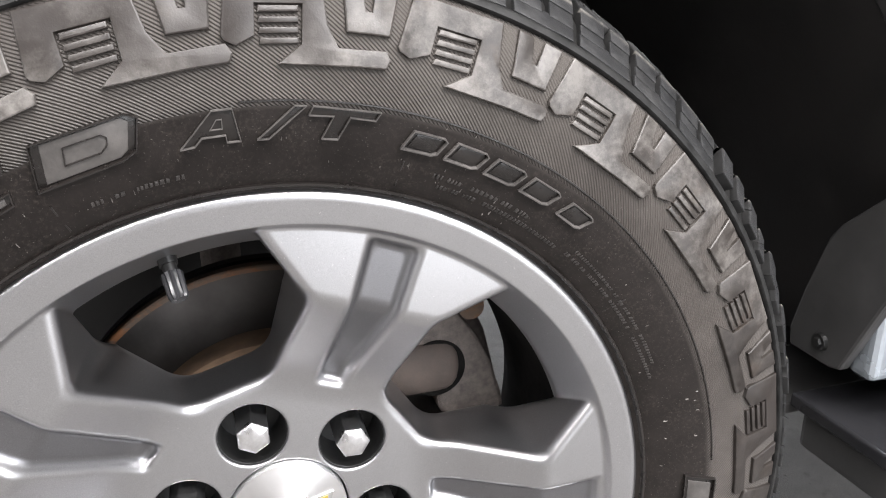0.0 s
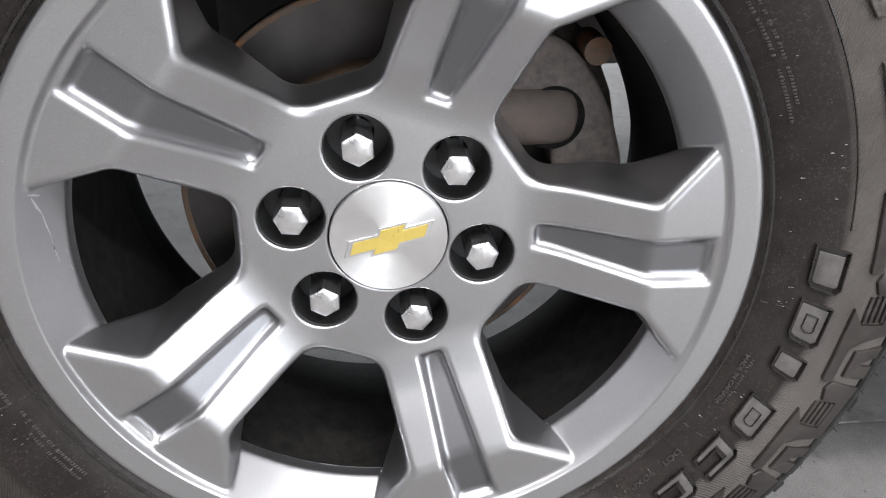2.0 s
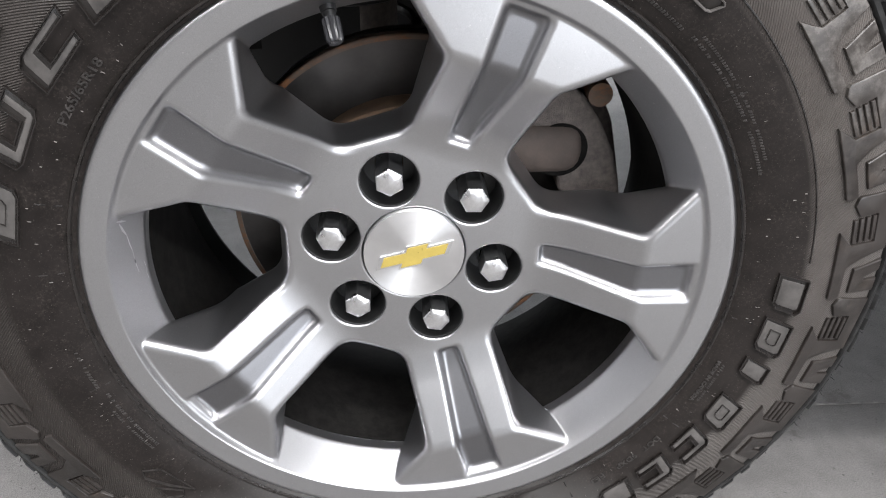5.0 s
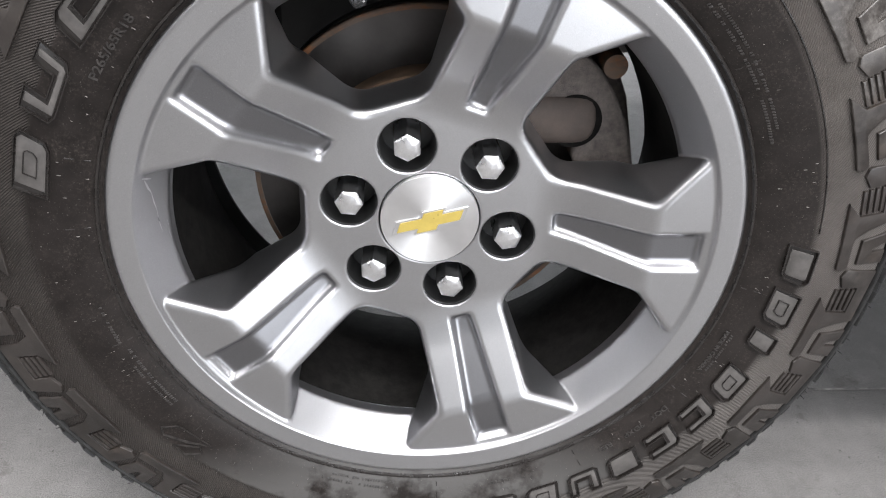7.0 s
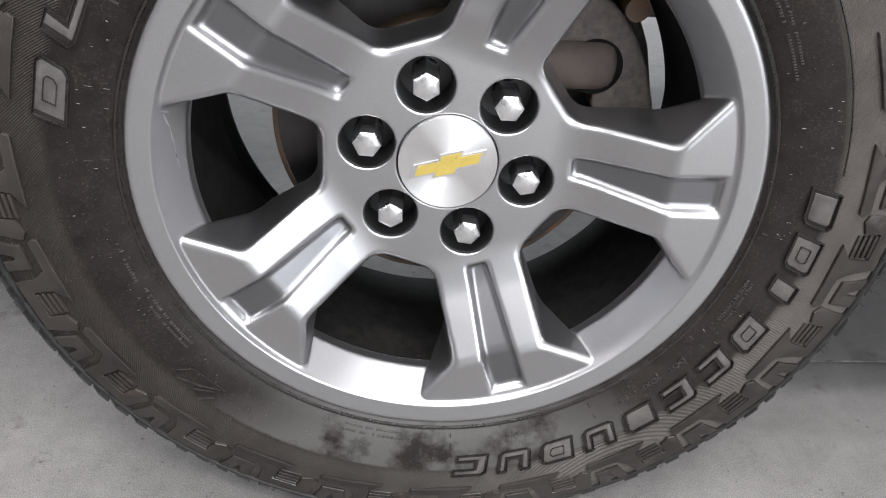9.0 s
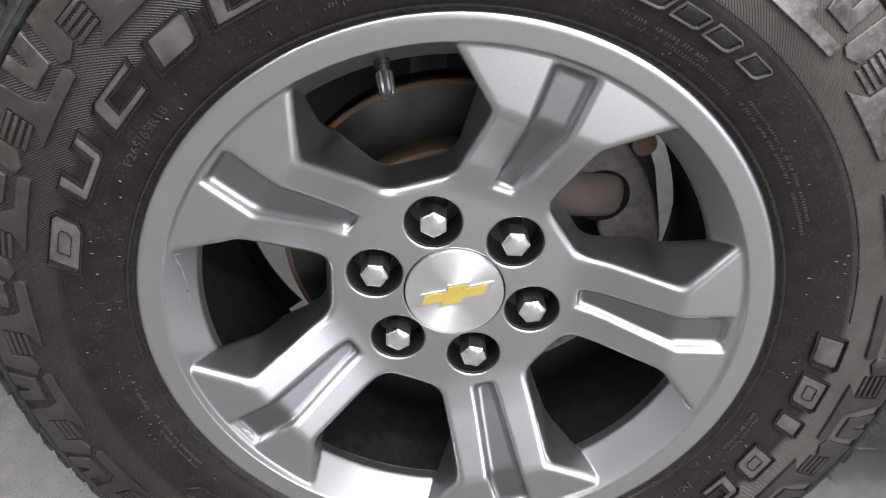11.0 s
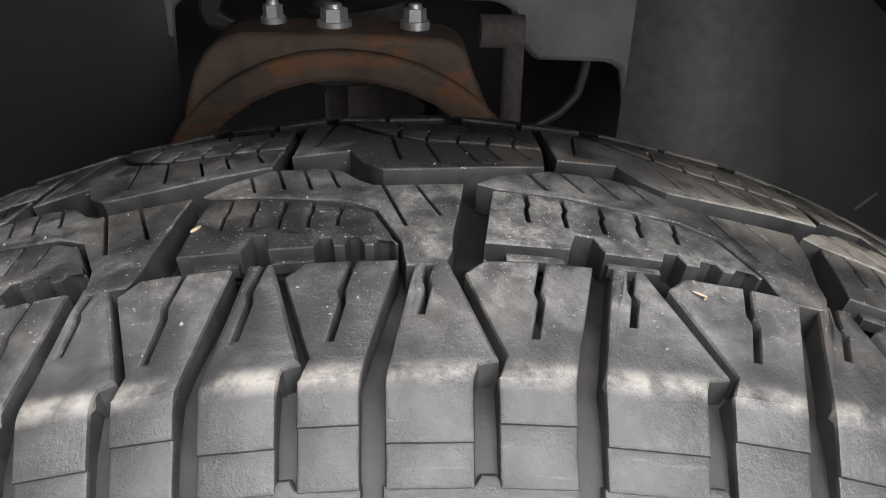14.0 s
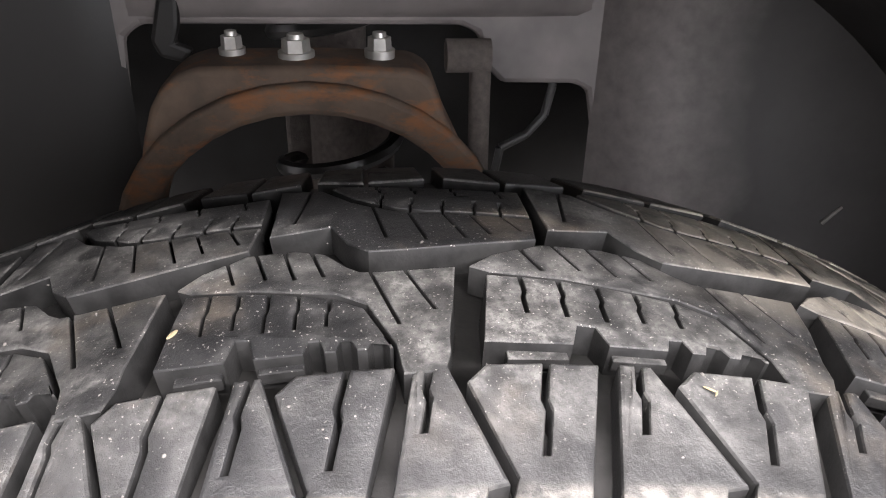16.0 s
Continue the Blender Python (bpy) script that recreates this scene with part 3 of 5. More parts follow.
# black sleeves darken the lug holes: shade and grime put into their colour
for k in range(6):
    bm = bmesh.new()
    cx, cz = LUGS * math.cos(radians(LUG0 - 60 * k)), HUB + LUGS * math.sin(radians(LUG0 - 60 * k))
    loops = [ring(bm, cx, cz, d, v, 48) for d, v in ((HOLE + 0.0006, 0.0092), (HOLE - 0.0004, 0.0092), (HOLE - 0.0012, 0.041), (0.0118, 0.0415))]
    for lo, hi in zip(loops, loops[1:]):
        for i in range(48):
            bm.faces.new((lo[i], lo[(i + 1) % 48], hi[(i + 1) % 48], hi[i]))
    part("lug_hole_lining", bm, DARK, wheel, "black lining of the nut hole, shade and grime in its colour")

# kerb scuff on the bare slope between two spokes
for run, w in (([(165.5, 0.2240), (167.2, 0.2222), (168.8, 0.2202), (171.0, 0.2190), (173.1, 0.2177), (176.0, 0.2170), (179.0, 0.2160)], 0.0019), ([(177.0, 0.2130), (178.5, 0.2124), (180.2, 0.2127), (181.6, 0.2122)], 0.0012), ([(164.9, 0.2252), (165.2, 0.2230), (165.6, 0.2208)], 0.0009)):
    bm = bmesh.new()
    rows = []
    for k, (a, r) in enumerate(run):
        y = -0.0450 + (0.2295 - r) * 1.87 - 0.0004
        half = math.degrees(w * (0.4 + 0.6 * (k % 2)) / r)
        rows.append([bm.verts.new(polar(r, a + d, y)) for d in (-half, half)])
    for p, q in zip(rows, rows[1:]):
        bm.faces.new((p[0], p[1], q[1], q[0]))
    part("scuff_mark", bm, CHROME, wheel, "pale kerb scuff", 0)

# centre cap and emblem
bm = revolve([(r, y) for r, y in ((0.0421, 0.012), (0.0421, 0.0048), (0.0416, 0.0036), (0.035, 0.0033), (0.02, 0.0030), (0.0001, 0.0028))], 96)
for v in bm.verts:
    v.co.z -= HUB
cap = part("centre_cap", bm, BRUSHED, wheel, "round brushed aluminium centre cap")
cap.matrix_basis = Matrix.Translation((0, 0, HUB))


def prism(outline, y0, y1, bm=None):
    bm = bm or bmesh.new()
    lo = [bm.verts.new((x, y1, z)) for x, z in outline]
    hi = [bm.verts.new((x, y0, z)) for x, z in outline]
    n = len(outline)
    for i in range(n):
        bm.faces.new((lo[i], lo[(i + 1) % n], hi[(i + 1) % n], hi[i]))
    bm.faces.new(hi)
    bm.faces.new(lo[::-1])
    return bm


def cross_shape(w, h, ww, hh, slant):
    pts = [(-w, -h), (-ww, -h), (-ww, -hh), (ww, -hh), (ww, -h), (w, -h), (w, h), (ww, h), (ww, hh), (-ww, hh), (-ww, h), (-w, h)]
    return [(x + slant * z, z) for x, z in pts]


emblem = part("emblem", prism(cross_shape(0.0312, 0.0058, 0.0102, 0.0100, 0.6), 0.0018, 0.004), CHROME, cap, "chrome border", 0)
emblem.matrix_basis = Matrix.Rotation(-radians(14), 4, "Y")
gold = part("emblem_inlay", prism(cross_shape(0.0275, 0.0042, 0.0087, 0.0084, 0.6), 0.0012, 0.003), GOLD, cap, "plain gold cross-shaped inlay", 0)
gold.matrix_basis = emblem.matrix_basis

# lug nuts
bm = bmesh.new()
prev = None
for r, y in ((0.0122, 0.042), (0.0124, 0.0040), (0.0119, 0.0022), (0.0090, 0.0008), (0.0045, 0.0001), (0.0001, -0.0002)):
    nxt = [bm.verts.new((r * math.cos(radians(60 * i)), y, r * math.sin(radians(60 * i)))) for i in range(6)]
    if prev:
        for i in range(6):
            bm.faces.new((prev[i], prev[(i + 1) % 6], nxt[(i + 1) % 6], nxt[i]))
    prev = nxt
first_nut = bevelled(part("lug_nut", bm, CHROME, wheel, "chrome hexagonal nut"), 0.0006, 2)
for k, spin in enumerate((28, 2, 50, 10, 30, 5)):
    a = LUG0 - 60 * k
    ob = first_nut
    if k:
        ob = new("lug_nut", first_nut.data)
        ob.parent = wheel
        ob["label"] = "chrome hexagonal nut"
        bevelled(ob, 0.0006, 2)
    ob.matrix_basis = Matrix.Translation(polar(LUGS, a, 0)) @ Matrix.Rotation(radians(spin), 4, "Y")

# valve stem
def rod(bm, a, b, r0, r1, n=16, ends=True):
    d = (Vector(b) - Vector(a))
    q = d.to_track_quat("Z", "Y").to_matrix()
    rings = [[bm.verts.new(Vector(p) + q @ Vector((r * math.cos(2 * math.pi * i / n), r * math.sin(2 * math.pi * i / n), 0))) for i in range(n)] for p, r in ((a, r0), (b, r1))]
    for i in range(n):
        bm.faces.new((rings[0][i], rings[0][(i + 1) % n], rings[1][(i + 1) % n], rings[1][i]))
    if ends:
        bm.faces.new(rings[0][::-1])
        bm.faces.new(rings[1])


VALVE = 105.3
bm = bmesh.new()
rod(bm, polar(0.226, VALVE, -0.012), polar(0.213, VALVE, -0.024), 0.0075, 0.0052)
rod(bm, polar(0.213, VALVE, -0.024), polar(0.207, VALVE, -0.029), 0.0042, 0.0040)
stem = part("valve_stem", bm, DARK, wheel, "black rubber valve stem")
bm = bmesh.new()
tip, root = polar(0.1965, VALVE, -0.0385), polar(0.209, VALVE, -0.0275)
q = (tip - root).to_track_quat("Z", "Y").to_matrix()
rings = [[bm.verts.new(p + q @ Vector((r * k * math.cos(math.pi * i / 12), r * k * math.sin(math.pi * i / 12), 0))) for i in range(24) for k in (1.1 if i % 2 else 0.95,)] for p, r in ((root, 0.0056), (tip.lerp(root, 0.12), 0.0052), (tip, 0.0044))]
for lo, hi in zip(rings, rings[1:]):
    for i in range(24):
        bm.faces.new((lo[i], lo[(i + 1) % 24], hi[(i + 1) % 24], hi[i]))
bm.faces.new(rings[0][::-1])
bm.faces.new(rings[-1])
part("valve_cap", bm, BOARD, stem, "ribbed dark grey plastic cap")

# ---- tyre ----
tyre = tagged(new("tyre"), "worn dusty black all-terrain truck tyre with chunky tread blocks", "tyre")
SIDE = [(0.236, -0.030), (0.2440, -0.0395), (0.252, -0.0475), (0.265, -0.0545), (0.285, -0.0600), (0.305, -0.0635), (0.325, -0.0645), (0.345, -0.0615), (0.360, -0.0560), (0.370, -0.0500),
        (0.383, -0.0330), (0.3900, -0.0180), (0.3950, 0.0), (0.3985, 0.03), (0.4000, MID)]
full = SIDE + [(r, 2 * MID - y) for r, y in SIDE[-2::-1]]
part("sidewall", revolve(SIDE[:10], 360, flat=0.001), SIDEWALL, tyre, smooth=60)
part("tread_base", revolve(full[9:-9], 360, flat=0.001), GROOVE, tyre, "dark rubber between the blocks", 60)
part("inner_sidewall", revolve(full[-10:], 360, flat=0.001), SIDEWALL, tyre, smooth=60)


def crown(y):
    """Radius of the tread's top at y metres."""
    return lerp(abs(y - MID), [(0, 0.4095), (0.03, 0.4088), (0.066, 0.4043), (0.094, 0.3935), (0.12, 0.385)])


def side_y(r):
    return lerp(r, SIDE)


def offset_ring(pts, dist):
    """The polygon pts moved inwards by dist[i] along each edge i -> i + 1."""
    n, out = len(pts), []
    area = sum(a[0] * b[1] - b[0] * a[1] for a, b in zip(pts, pts[1:] + pts[:1]))
    s = 1 if area > 0 else -1
    for i in range(n):
        p0, p1, p2 = (Vector(pts[k % n]) for k in (i - 1, i, i + 1))
        e1, e2 = (p1 - p0).normalized(), (p2 - p1).normalized()
        n1, n2 = Vector((-e1.y, e1.x)) * s, Vector((-e2.y, e2.x)) * s
        d1, d2 = dist[i - 1], dist[i]
        det = n1.x * n2.y - n1.y * n2.x
        if abs(det) < 0.15:
            q = p1 + (n1 * d1 + n2 * d2) * 0.5
        else:
            q = p1 + Vector(((d1 * n2.y - d2 * n1.y) / det, (n1.x * d2 - n2.x * d1) / det))
            far = q - p1
            most = 2.5 * max(d1, d2, 1e-6)
            if far.length > most:
                q = p1 + far * (most / far.length)
        out.append((q.x, q.y))
    return out


def piece(bm, outline, place, height, bevel=0.0008, draft=0.0008, open_v=None, sink=0.003):
    """A raised block over the outline (u, v in metres); place(u, v, h) gives its points. Edges that lie on v = open_v stay sharp, for a neighbour."""
    n = len(outline)
    shared = [open_v is not None and abs(outline[i][1] - open_v) < 1e-7 and abs(outline[(i + 1) % n][1] - open_v) < 1e-7 for i in range(n)]
    foot = offset_ring(outline, [0 if k else -draft for k in shared])
    top = offset_ring(outline, [0 if k else bevel for k in shared])
    mid = offset_ring(outline, [0 if k else bevel * 0.3 for k in shared])
    rings = [[bm.verts.new(place(u, v, h)) for u, v in ring] for ring, h in ((foot, -sink), (outline, height - bevel), (mid, height - bevel * 0.3), (top, height))]
    for level, (a, b) in enumerate(zip(rings, rings[1:])):
        for i in range(n):
            if not shared[i]:
                f = bm.faces.new((a[i], a[(i + 1) % n], b[(i + 1) % n], b[i]))
                f.material_index = 1 if level == 0 else 0
    bm.faces.new(rings[-1])


def on_side(u, v, h):
    """u: angle in degrees times the radius 0.34 m (as metres), v: radius; h: height over the sidewall."""
    a = u / 0.34
    slope = (side_y(v + 0.002) - side_y(v - 0.002)) / 0.004
    k = 1 / math.sqrt(1 + slope * slope)
    p = polar(v + h * k * slope, math.degrees(a), side_y(v) - h * k)
    p.z = max(p.z, 0.0005)
    return p


def side_piece(bm, outline, height, bevel=0.0008, **more):
    piece(bm, [(radians(a) * 0.34, r) for a, r in outline], on_side, height, bevel, **more)


SPLIT = -0.0275     # v where the tread's top turns down into the shoulder


def on_tread(u, v, h):
    """u: angle times the radius 0.405 m; v: y on the tread, running on down the shoulder below SPLIT; h: height over the block's own top."""
    a = math.degrees(u / 0.405)
    if v >= SPLIT:
        r, y, nr, ny = crown(v), v, 1.0, 0.0
        if v < SPLIT + 1e-6:
            nr, ny = 0.88, -0.47
    else:
        d = SPLIT - v
        y, r = SPLIT - d * 0.772, crown(SPLIT) - d * 0.636
        nr, ny = 0.636, -0.772
    p = polar(r + h * nr, a, y + h * ny)
    p.z = max(p.z, 0.0005)
    return p


# angles of the grooves between the shoulder lugs at y = -10 mm, running clockwise
known = [122.2, 114.4, 108.2, 102.9, 96.9, 91.0, 83.9, 75.7, 67.1, 60.0]
GROOVES = known + [60.0 - 297.8 * k / 43 for k in range(1, 43)]
LUGS_ALL = len(GROOVES)
known = [112.0, 99.6, 88.4, 73.5, 60.5]
ROW_B = known + [60.5 - 308.5 * k / 24 for k in range(1, 24)]
known = [108.4, 96.1, 84.0, 70.3, 57.5]
ROW_C = known + [57.5 - 309.1 * k / 24 for k in range(1, 24)]
PITCH = GROOVES


def at_phase(p):
    """Angle at the count p along the present row's pitches."""
    turns, p = divmod(p, len(PITCH))
    i = int(p)
    nxt = PITCH[i + 1] if i + 1 < len(PITCH) else PITCH[0] - 360
    return PITCH[i] + (nxt - PITCH[i]) * (p - i) - 360 * turns


def tread_outline(pts, base, lean=0.0):
    """(phase, y in mm) to (u, v)."""
    return [(radians(at_phase(base + p) - lean * (max(y, -27.5) + 3)) * 0.405, y / 1000) for p, y in pts]


def slot(p, y0, y1, shift=0.03, w=0.035):
    """Points of a zigzag sipe cut into an edge from y0 up to y1 and back, at the phase p, or a straight slanted one where the shift is large, for an outline that runs towards greater phase."""
    if abs(shift) > 0.03:
        return [(p, y0), (p + shift, y1), (p + shift + w, y1), (p + w, y0)]
    m = (y0 + y1) / 2
    k = (y1 - y0) * 0.06
    return [(p, y0), (p, m - k), (p + shift, m + k), (p + shift, y1), (p + shift + w, y1), (p + shift + w, m + k), (p + w, m - k), (p + w, y0)]


def lug(base, rng):
    """One shoulder lug of two halves, with a slit between them and a face that runs down the shoulder."""
    bm = bmesh.new()
    top = SPLIT * 1000
    lean = 0.034
    j = [rng.uniform(-0.02, 0.02) for _ in range(8)]
    below = not 40 < (at_phase(base) + 180) % 360 - 180 < 145
    left = [(0.068, top), (0.480 + j[0], top), (0.488 + j[0], -24.0), (0.580 + j[0], -23.0), (0.205 + j[6], 6.5 + 30 * j[1])]
    left += [(q, y) for q, y in reversed(slot(0.130 + 0.5 * j[2], 6.5, -14 - 150 * j[3], 0.024, 0.030))]
    left += [(0.055, 6.5)]
    right = [(0.596 + j[0], top), (0.948, top), (0.962, 6)]
    right += [(q, y) for q, y in reversed(slot(0.676 + j[4], 6.2, -18 - 80 * j[5], 0.028, 0.032))]
    right += [(0.400 + j[6], 6), (0.322 + j[6], 0.5), (0.614 + j[0], -22.0), (0.608 + j[0], -23.0)]
    for pts in (left, right):
        piece(bm, tread_outline(pts, base, lean), on_tread, 0.0, 0.0011, 0.0006, SPLIT, 0.0095)
    # faces down the shoulder: two stepped halves with a notch between them, over one lower panel
    for a, b, low in ((0.068, 0.480 + j[0], -42), (0.590 + j[0], 0.948, -38)):
        if below:
            # the halves' faces stand proud in turn
            a, b, proud = a + 0.05, b - 0.05, rng.uniform(0.0004, 0.0030)
            piece(bm, tread_outline([(a, -55), (b, -55), (b, top + 1), (a, top + 1)], base, lean), on_tread, proud, 0.0011, 0.0004, None, 0.009)
            continue
        piece(bm, tread_outline([(a, low), (b, low), (b, top), (a, top)], base, lean), on_tread, 0.0, 0.0011, 0.0004, SPLIT, 0.008)
        piece(bm, tread_outline([(a, -51.5), (b, -51.5), (b, low + 0.6), (a, low + 0.6)], base, lean), on_tread, -0.0009, 0.0011, 0.0, None, 0.006)
    if below:
        return bm
    piece(bm, tread_outline([(0.055, -62), (0.955, -62), (0.955, -50.5), (0.60, -50.5), (0.57, -48.5), (0.50, -48.5), (0.47, -50.5), (0.055, -50.5)], base, lean), on_tread, -0.0014, 0.0012, 0.0, None, 0.006)
    r0 = crown(SPLIT)

    def off(v):
        return abs((math.hypot(v.co.x, v.co.z - HUB) - r0) * 0.47 + (v.co.y - SPLIT) * 0.88)

    bmesh.ops.remove_doubles(bm, verts=[v for v in bm.verts if off(v) < 2e-5], dist=0.0002)

    turn_down = [e for e in bm.edges if len(e.link_faces) == 2 and off(e.verts[0]) < 6e-5 and off(e.verts[1]) < 6e-5]
    bmesh.ops.bevel(bm, geom=turn_down, offset=0.0020, offset_type="OFFSET", segments=4, profile=0.5, affect="EDGES", clamp_overlap=False)
    return bm


def cut_line(pts, slots):
    """An edge through pts with sipes (phase, length in mm, shift, width) cut at right angles to it, in the run's order."""
    out = [pts[0]]
    for a, b in zip(pts, pts[1:]):
        inside = [q for q in slots if min(a[0], b[0]) < q[0] < max(a[0], b[0])]
        inside.sort(key=lambda q: q[0], reverse=b[0] < a[0])
        for p, length, shift, w in inside:
            w = w if b[0] > a[0] else -w
            y = a[1] + (b[1] - a[1]) * (p - a[0]) / (b[0] - a[0])
            out += slot(p, y, y + length, shift, w)
        out.append(b)
    return out


def near_block(base, rng):
    """The inner block of the second row, with staggered sipes and a toothed wall."""
    bm = bmesh.new()
    j = [rng.uniform(-1, 1) for _ in range(9)]
    top = [(0.09, 41.8), (0.30, 39.0), (0.59, 32.8), (0.690, 28.0), (0.775, 12.8)]
    pts = [(0.045, 14), (0.07, 30)] + cut_line(top, [(0.17, -16 + j[0], -0.008, 0.012), (0.27, -15 + j[1], -0.008, 0.012), (0.37, -15 + j[2], -0.008, 0.012), (0.47, -13 + j[3], -0.008, 0.012), (0.57, -11, -0.008, 0.012)])
    low = [(0.765, 12.8), (0.745, 16), (0.715, 16), (0.695, 12.8), (0.665, 12.8), (0.645, 16.5), (0.615, 16.5), (0.60, 12.8), (0.565, 12.8), (0.550, 17), (0.515, 17), (0.500, 12.8), (0.35, 13), (0.330, 20), (0.285, 20.5), (0.260, 13.2), (0.045, 14)]
    pts += low[:-1]
    piece(bm, tread_outline(pts, base), on_tread, 0.0, 0.0006, 0.0010, None, 0.0095)
    # shallow ledges on the wall that faces the shoulder
    for a, b in ((0.10, 0.25), (0.36, 0.50)):
        piece(bm, tread_outline([(a, 11.2), (b, 11.2), (b, 15), (a, 15)], base), on_tread, -0.0032, 0.0005, 0.0, None, 0.0065)
    return bm


def far_block(base, rng):
    """The hooked outer block of the second row, which reaches round the inner one."""
    bm = bmesh.new()
    j = [rng.uniform(-1, 1) for _ in range(6)]
    top = [(0.05, 46.5), (0.12, 53), (0.27, 60), (0.45, 59.5), (0.56, 56), (0.63, 48.5), (0.68, 45), (0.75, 44.5), (0.88, 45), (1.01, 46)]
    pts = cut_line(top, [(0.20, -12, 0.04, 0.012), (0.30, -14 + j[0], 0.05, 0.012), (0.40, -15 + j[1], 0.05, 0.012), (0.50, -14, 0.05, 0.012), (0.71, -23 + j[2], 0.085, 0.013), (0.83, -19 + j[3], 0.085, 0.013)])
    pts += [(0.985, 30), (0.955, 17), (0.95, 10), (0.925, 4), (0.80, 3.6), (0.785, 14), (0.70, 29.8), (0.60, 34.8), (0.30, 40.8), (0.10, 43.6)]
    piece(bm, tread_outline(pts, base), on_tread, 0.0, 0.0006, 0.0010, None, 0.0095)
    return bm


def middle_block(base, rng):
    """The near half of a block of the middle row."""
    bm = bmesh.new()
    j = [rng.uniform(-1, 1) for _ in range(6)]
    pts = [(0.025, 71), (0.24, 74), (0.30, 62), (0.37, 56.5), (0.46, 56.5), (0.76, 60), (0.965, 63.5)]
    far = [(0.985, 78.5), (0.58, 81.3), (0.47, 83.7), (0.31, 92.5), (0.20, 106), (0.03, 110)]
    pts += cut_line(far, [(0.88, -11 + j[0], 0.05, 0.011), (0.76, -14 + j[1], 0.05, 0.011), (0.66, -17 + j[2], 0.06, 0.011), (0.53, -20, 0.05, 0.011), (0.40, -24 + j[3], 0.04, 0.011), (0.16, -28, -0.05, 0.012)])
    piece(bm, tread_outline(pts, base), on_tread, 0.0, 0.0006, 0.0010, None, 0.0095)
    return bm


def middle_far_block(base, rng):
    """The far half of a block of the middle row, with staggered sipes."""
    bm = bmesh.new()
    top = [(0.99, 103), (0.85, 102.5), (0.45, 107), (0.26, 110)]
    low = [(0.235, 108), (0.33, 95), (0.485, 86), (0.585, 83.7), (0.985, 81)]
    pts = cut_line(top, [(0.90, -8, 0.012, 0.012), (0.72, -8, 0.012, 0.012), (0.56, -8, 0.012, 0.012), (0.42, -7, 0.012, 0.012)])
    pts += cut_line(low, [(0.42, 9, 0.01, 0.012), (0.53, 9, 0.01, 0.012), (0.65, 9, 0.01, 0.012), (0.77, 9, 0.01, 0.012), (0.87, 9, 0.01, 0.012)])
    piece(bm, tread_outline(pts, base), on_tread, 0.0, 0.0006, 0.0010, None, 0.0095)
    return bm


def inner_lug(base, rng):
    """A lug of the far shoulder."""
    bm = bmesh.new()
    w = rng.uniform(-0.03, 0.03)
    piece(bm, tread_outline([(0.08, 118), (0.50 + w, 114), (0.50 + w, 158), (0.08, 158)], base), on_tread, 0.0, 0.0009, 0.0006, None, 0.0095)
    piece(bm, tread_outline([(0.54 + w, 114), (0.94, 117), (0.94, 158), (0.54 + w, 158)], base), on_tread, 0.0, 0.0009, 0.0006, None, 0.0095)
    return bm


rng = random.Random(4)
rest = bmesh.new()
TOPS = []


def add_tread(name, base, build):
    """A tread block of its own where the tyre's top comes into view, else a share of the joined remainder."""
    bm = build(base, rng)
    if 40 < (at_phase(base + 0.5) + 90) % 360 - 90 < 140:
        TOPS.append(BVHTree.FromBMesh(bm))
    if 20 < (at_phase(base + 0.5) + 90) % 360 - 90 < 160:
        block = part(name, bm, RUBBER, tyre, smooth=28)
        block.data.materials.append(CLEAN)
    else:
        mesh = bpy.data.meshes.new("tmp")
        bm.to_mesh(mesh)
        bm.free()
        rest.from_mesh(mesh)
        bpy.data.meshes.remove(mesh)


for k in range(LUGS_ALL):
    add_tread("shoulder_lug", k, lug)
    add_tread("far_shoulder_lug", k + 0.4, inner_lug)
PITCH = ROW_B
for k in range(len(ROW_B)):
    add_tread("tread_block", k, near_block)
    add_tread("tread_block", k, far_block)
PITCH = ROW_C
for k in range(len(ROW_C)):
    add_tread("tread_block", k, middle_block)
    add_tread("tread_block", k, middle_far_block)
lower = tagged(part("lower_tread", rest, RUBBER, tyre, smooth=28), kind="stuff")
lower.data.materials.append(CLEAN)

bm = bmesh.new()
for _ in range(260):
    deg, v = rng.gauss(90, 20), rng.uniform(-0.02, 0.115)
    inwards = polar(0, deg, v) - polar(1, deg, v)
    hits = [tree.ray_cast(polar(crown(v) + 0.01, deg, v), inwards, 0.0112) for tree in TOPS]
    hits = [h[0] for h in hits if h[0] is not None]
    if not hits:
        continue
    r = rng.uniform(0.00015, 0.00042) * (2.2 if rng.random() < 0.06 else 1)
    q = Matrix.Translation(hits[0]) @ Matrix.Rotation(rng.uniform(0, 6), 4, "Y") @ Matrix.Rotation(rng.uniform(0, 6), 4, "X") @ Matrix.Diagonal((rng.uniform(0.6, 1.6), rng.uniform(0.6, 1.4), 0.7, 1))
    bmesh.ops.create_icosphere(bm, subdivisions=1, radius=r, matrix=q)
tagged(finish("grit", bm, NUB, smooth=0), "scattered pale sand grains lying on the tyre tread", "grit", kind="stuff")

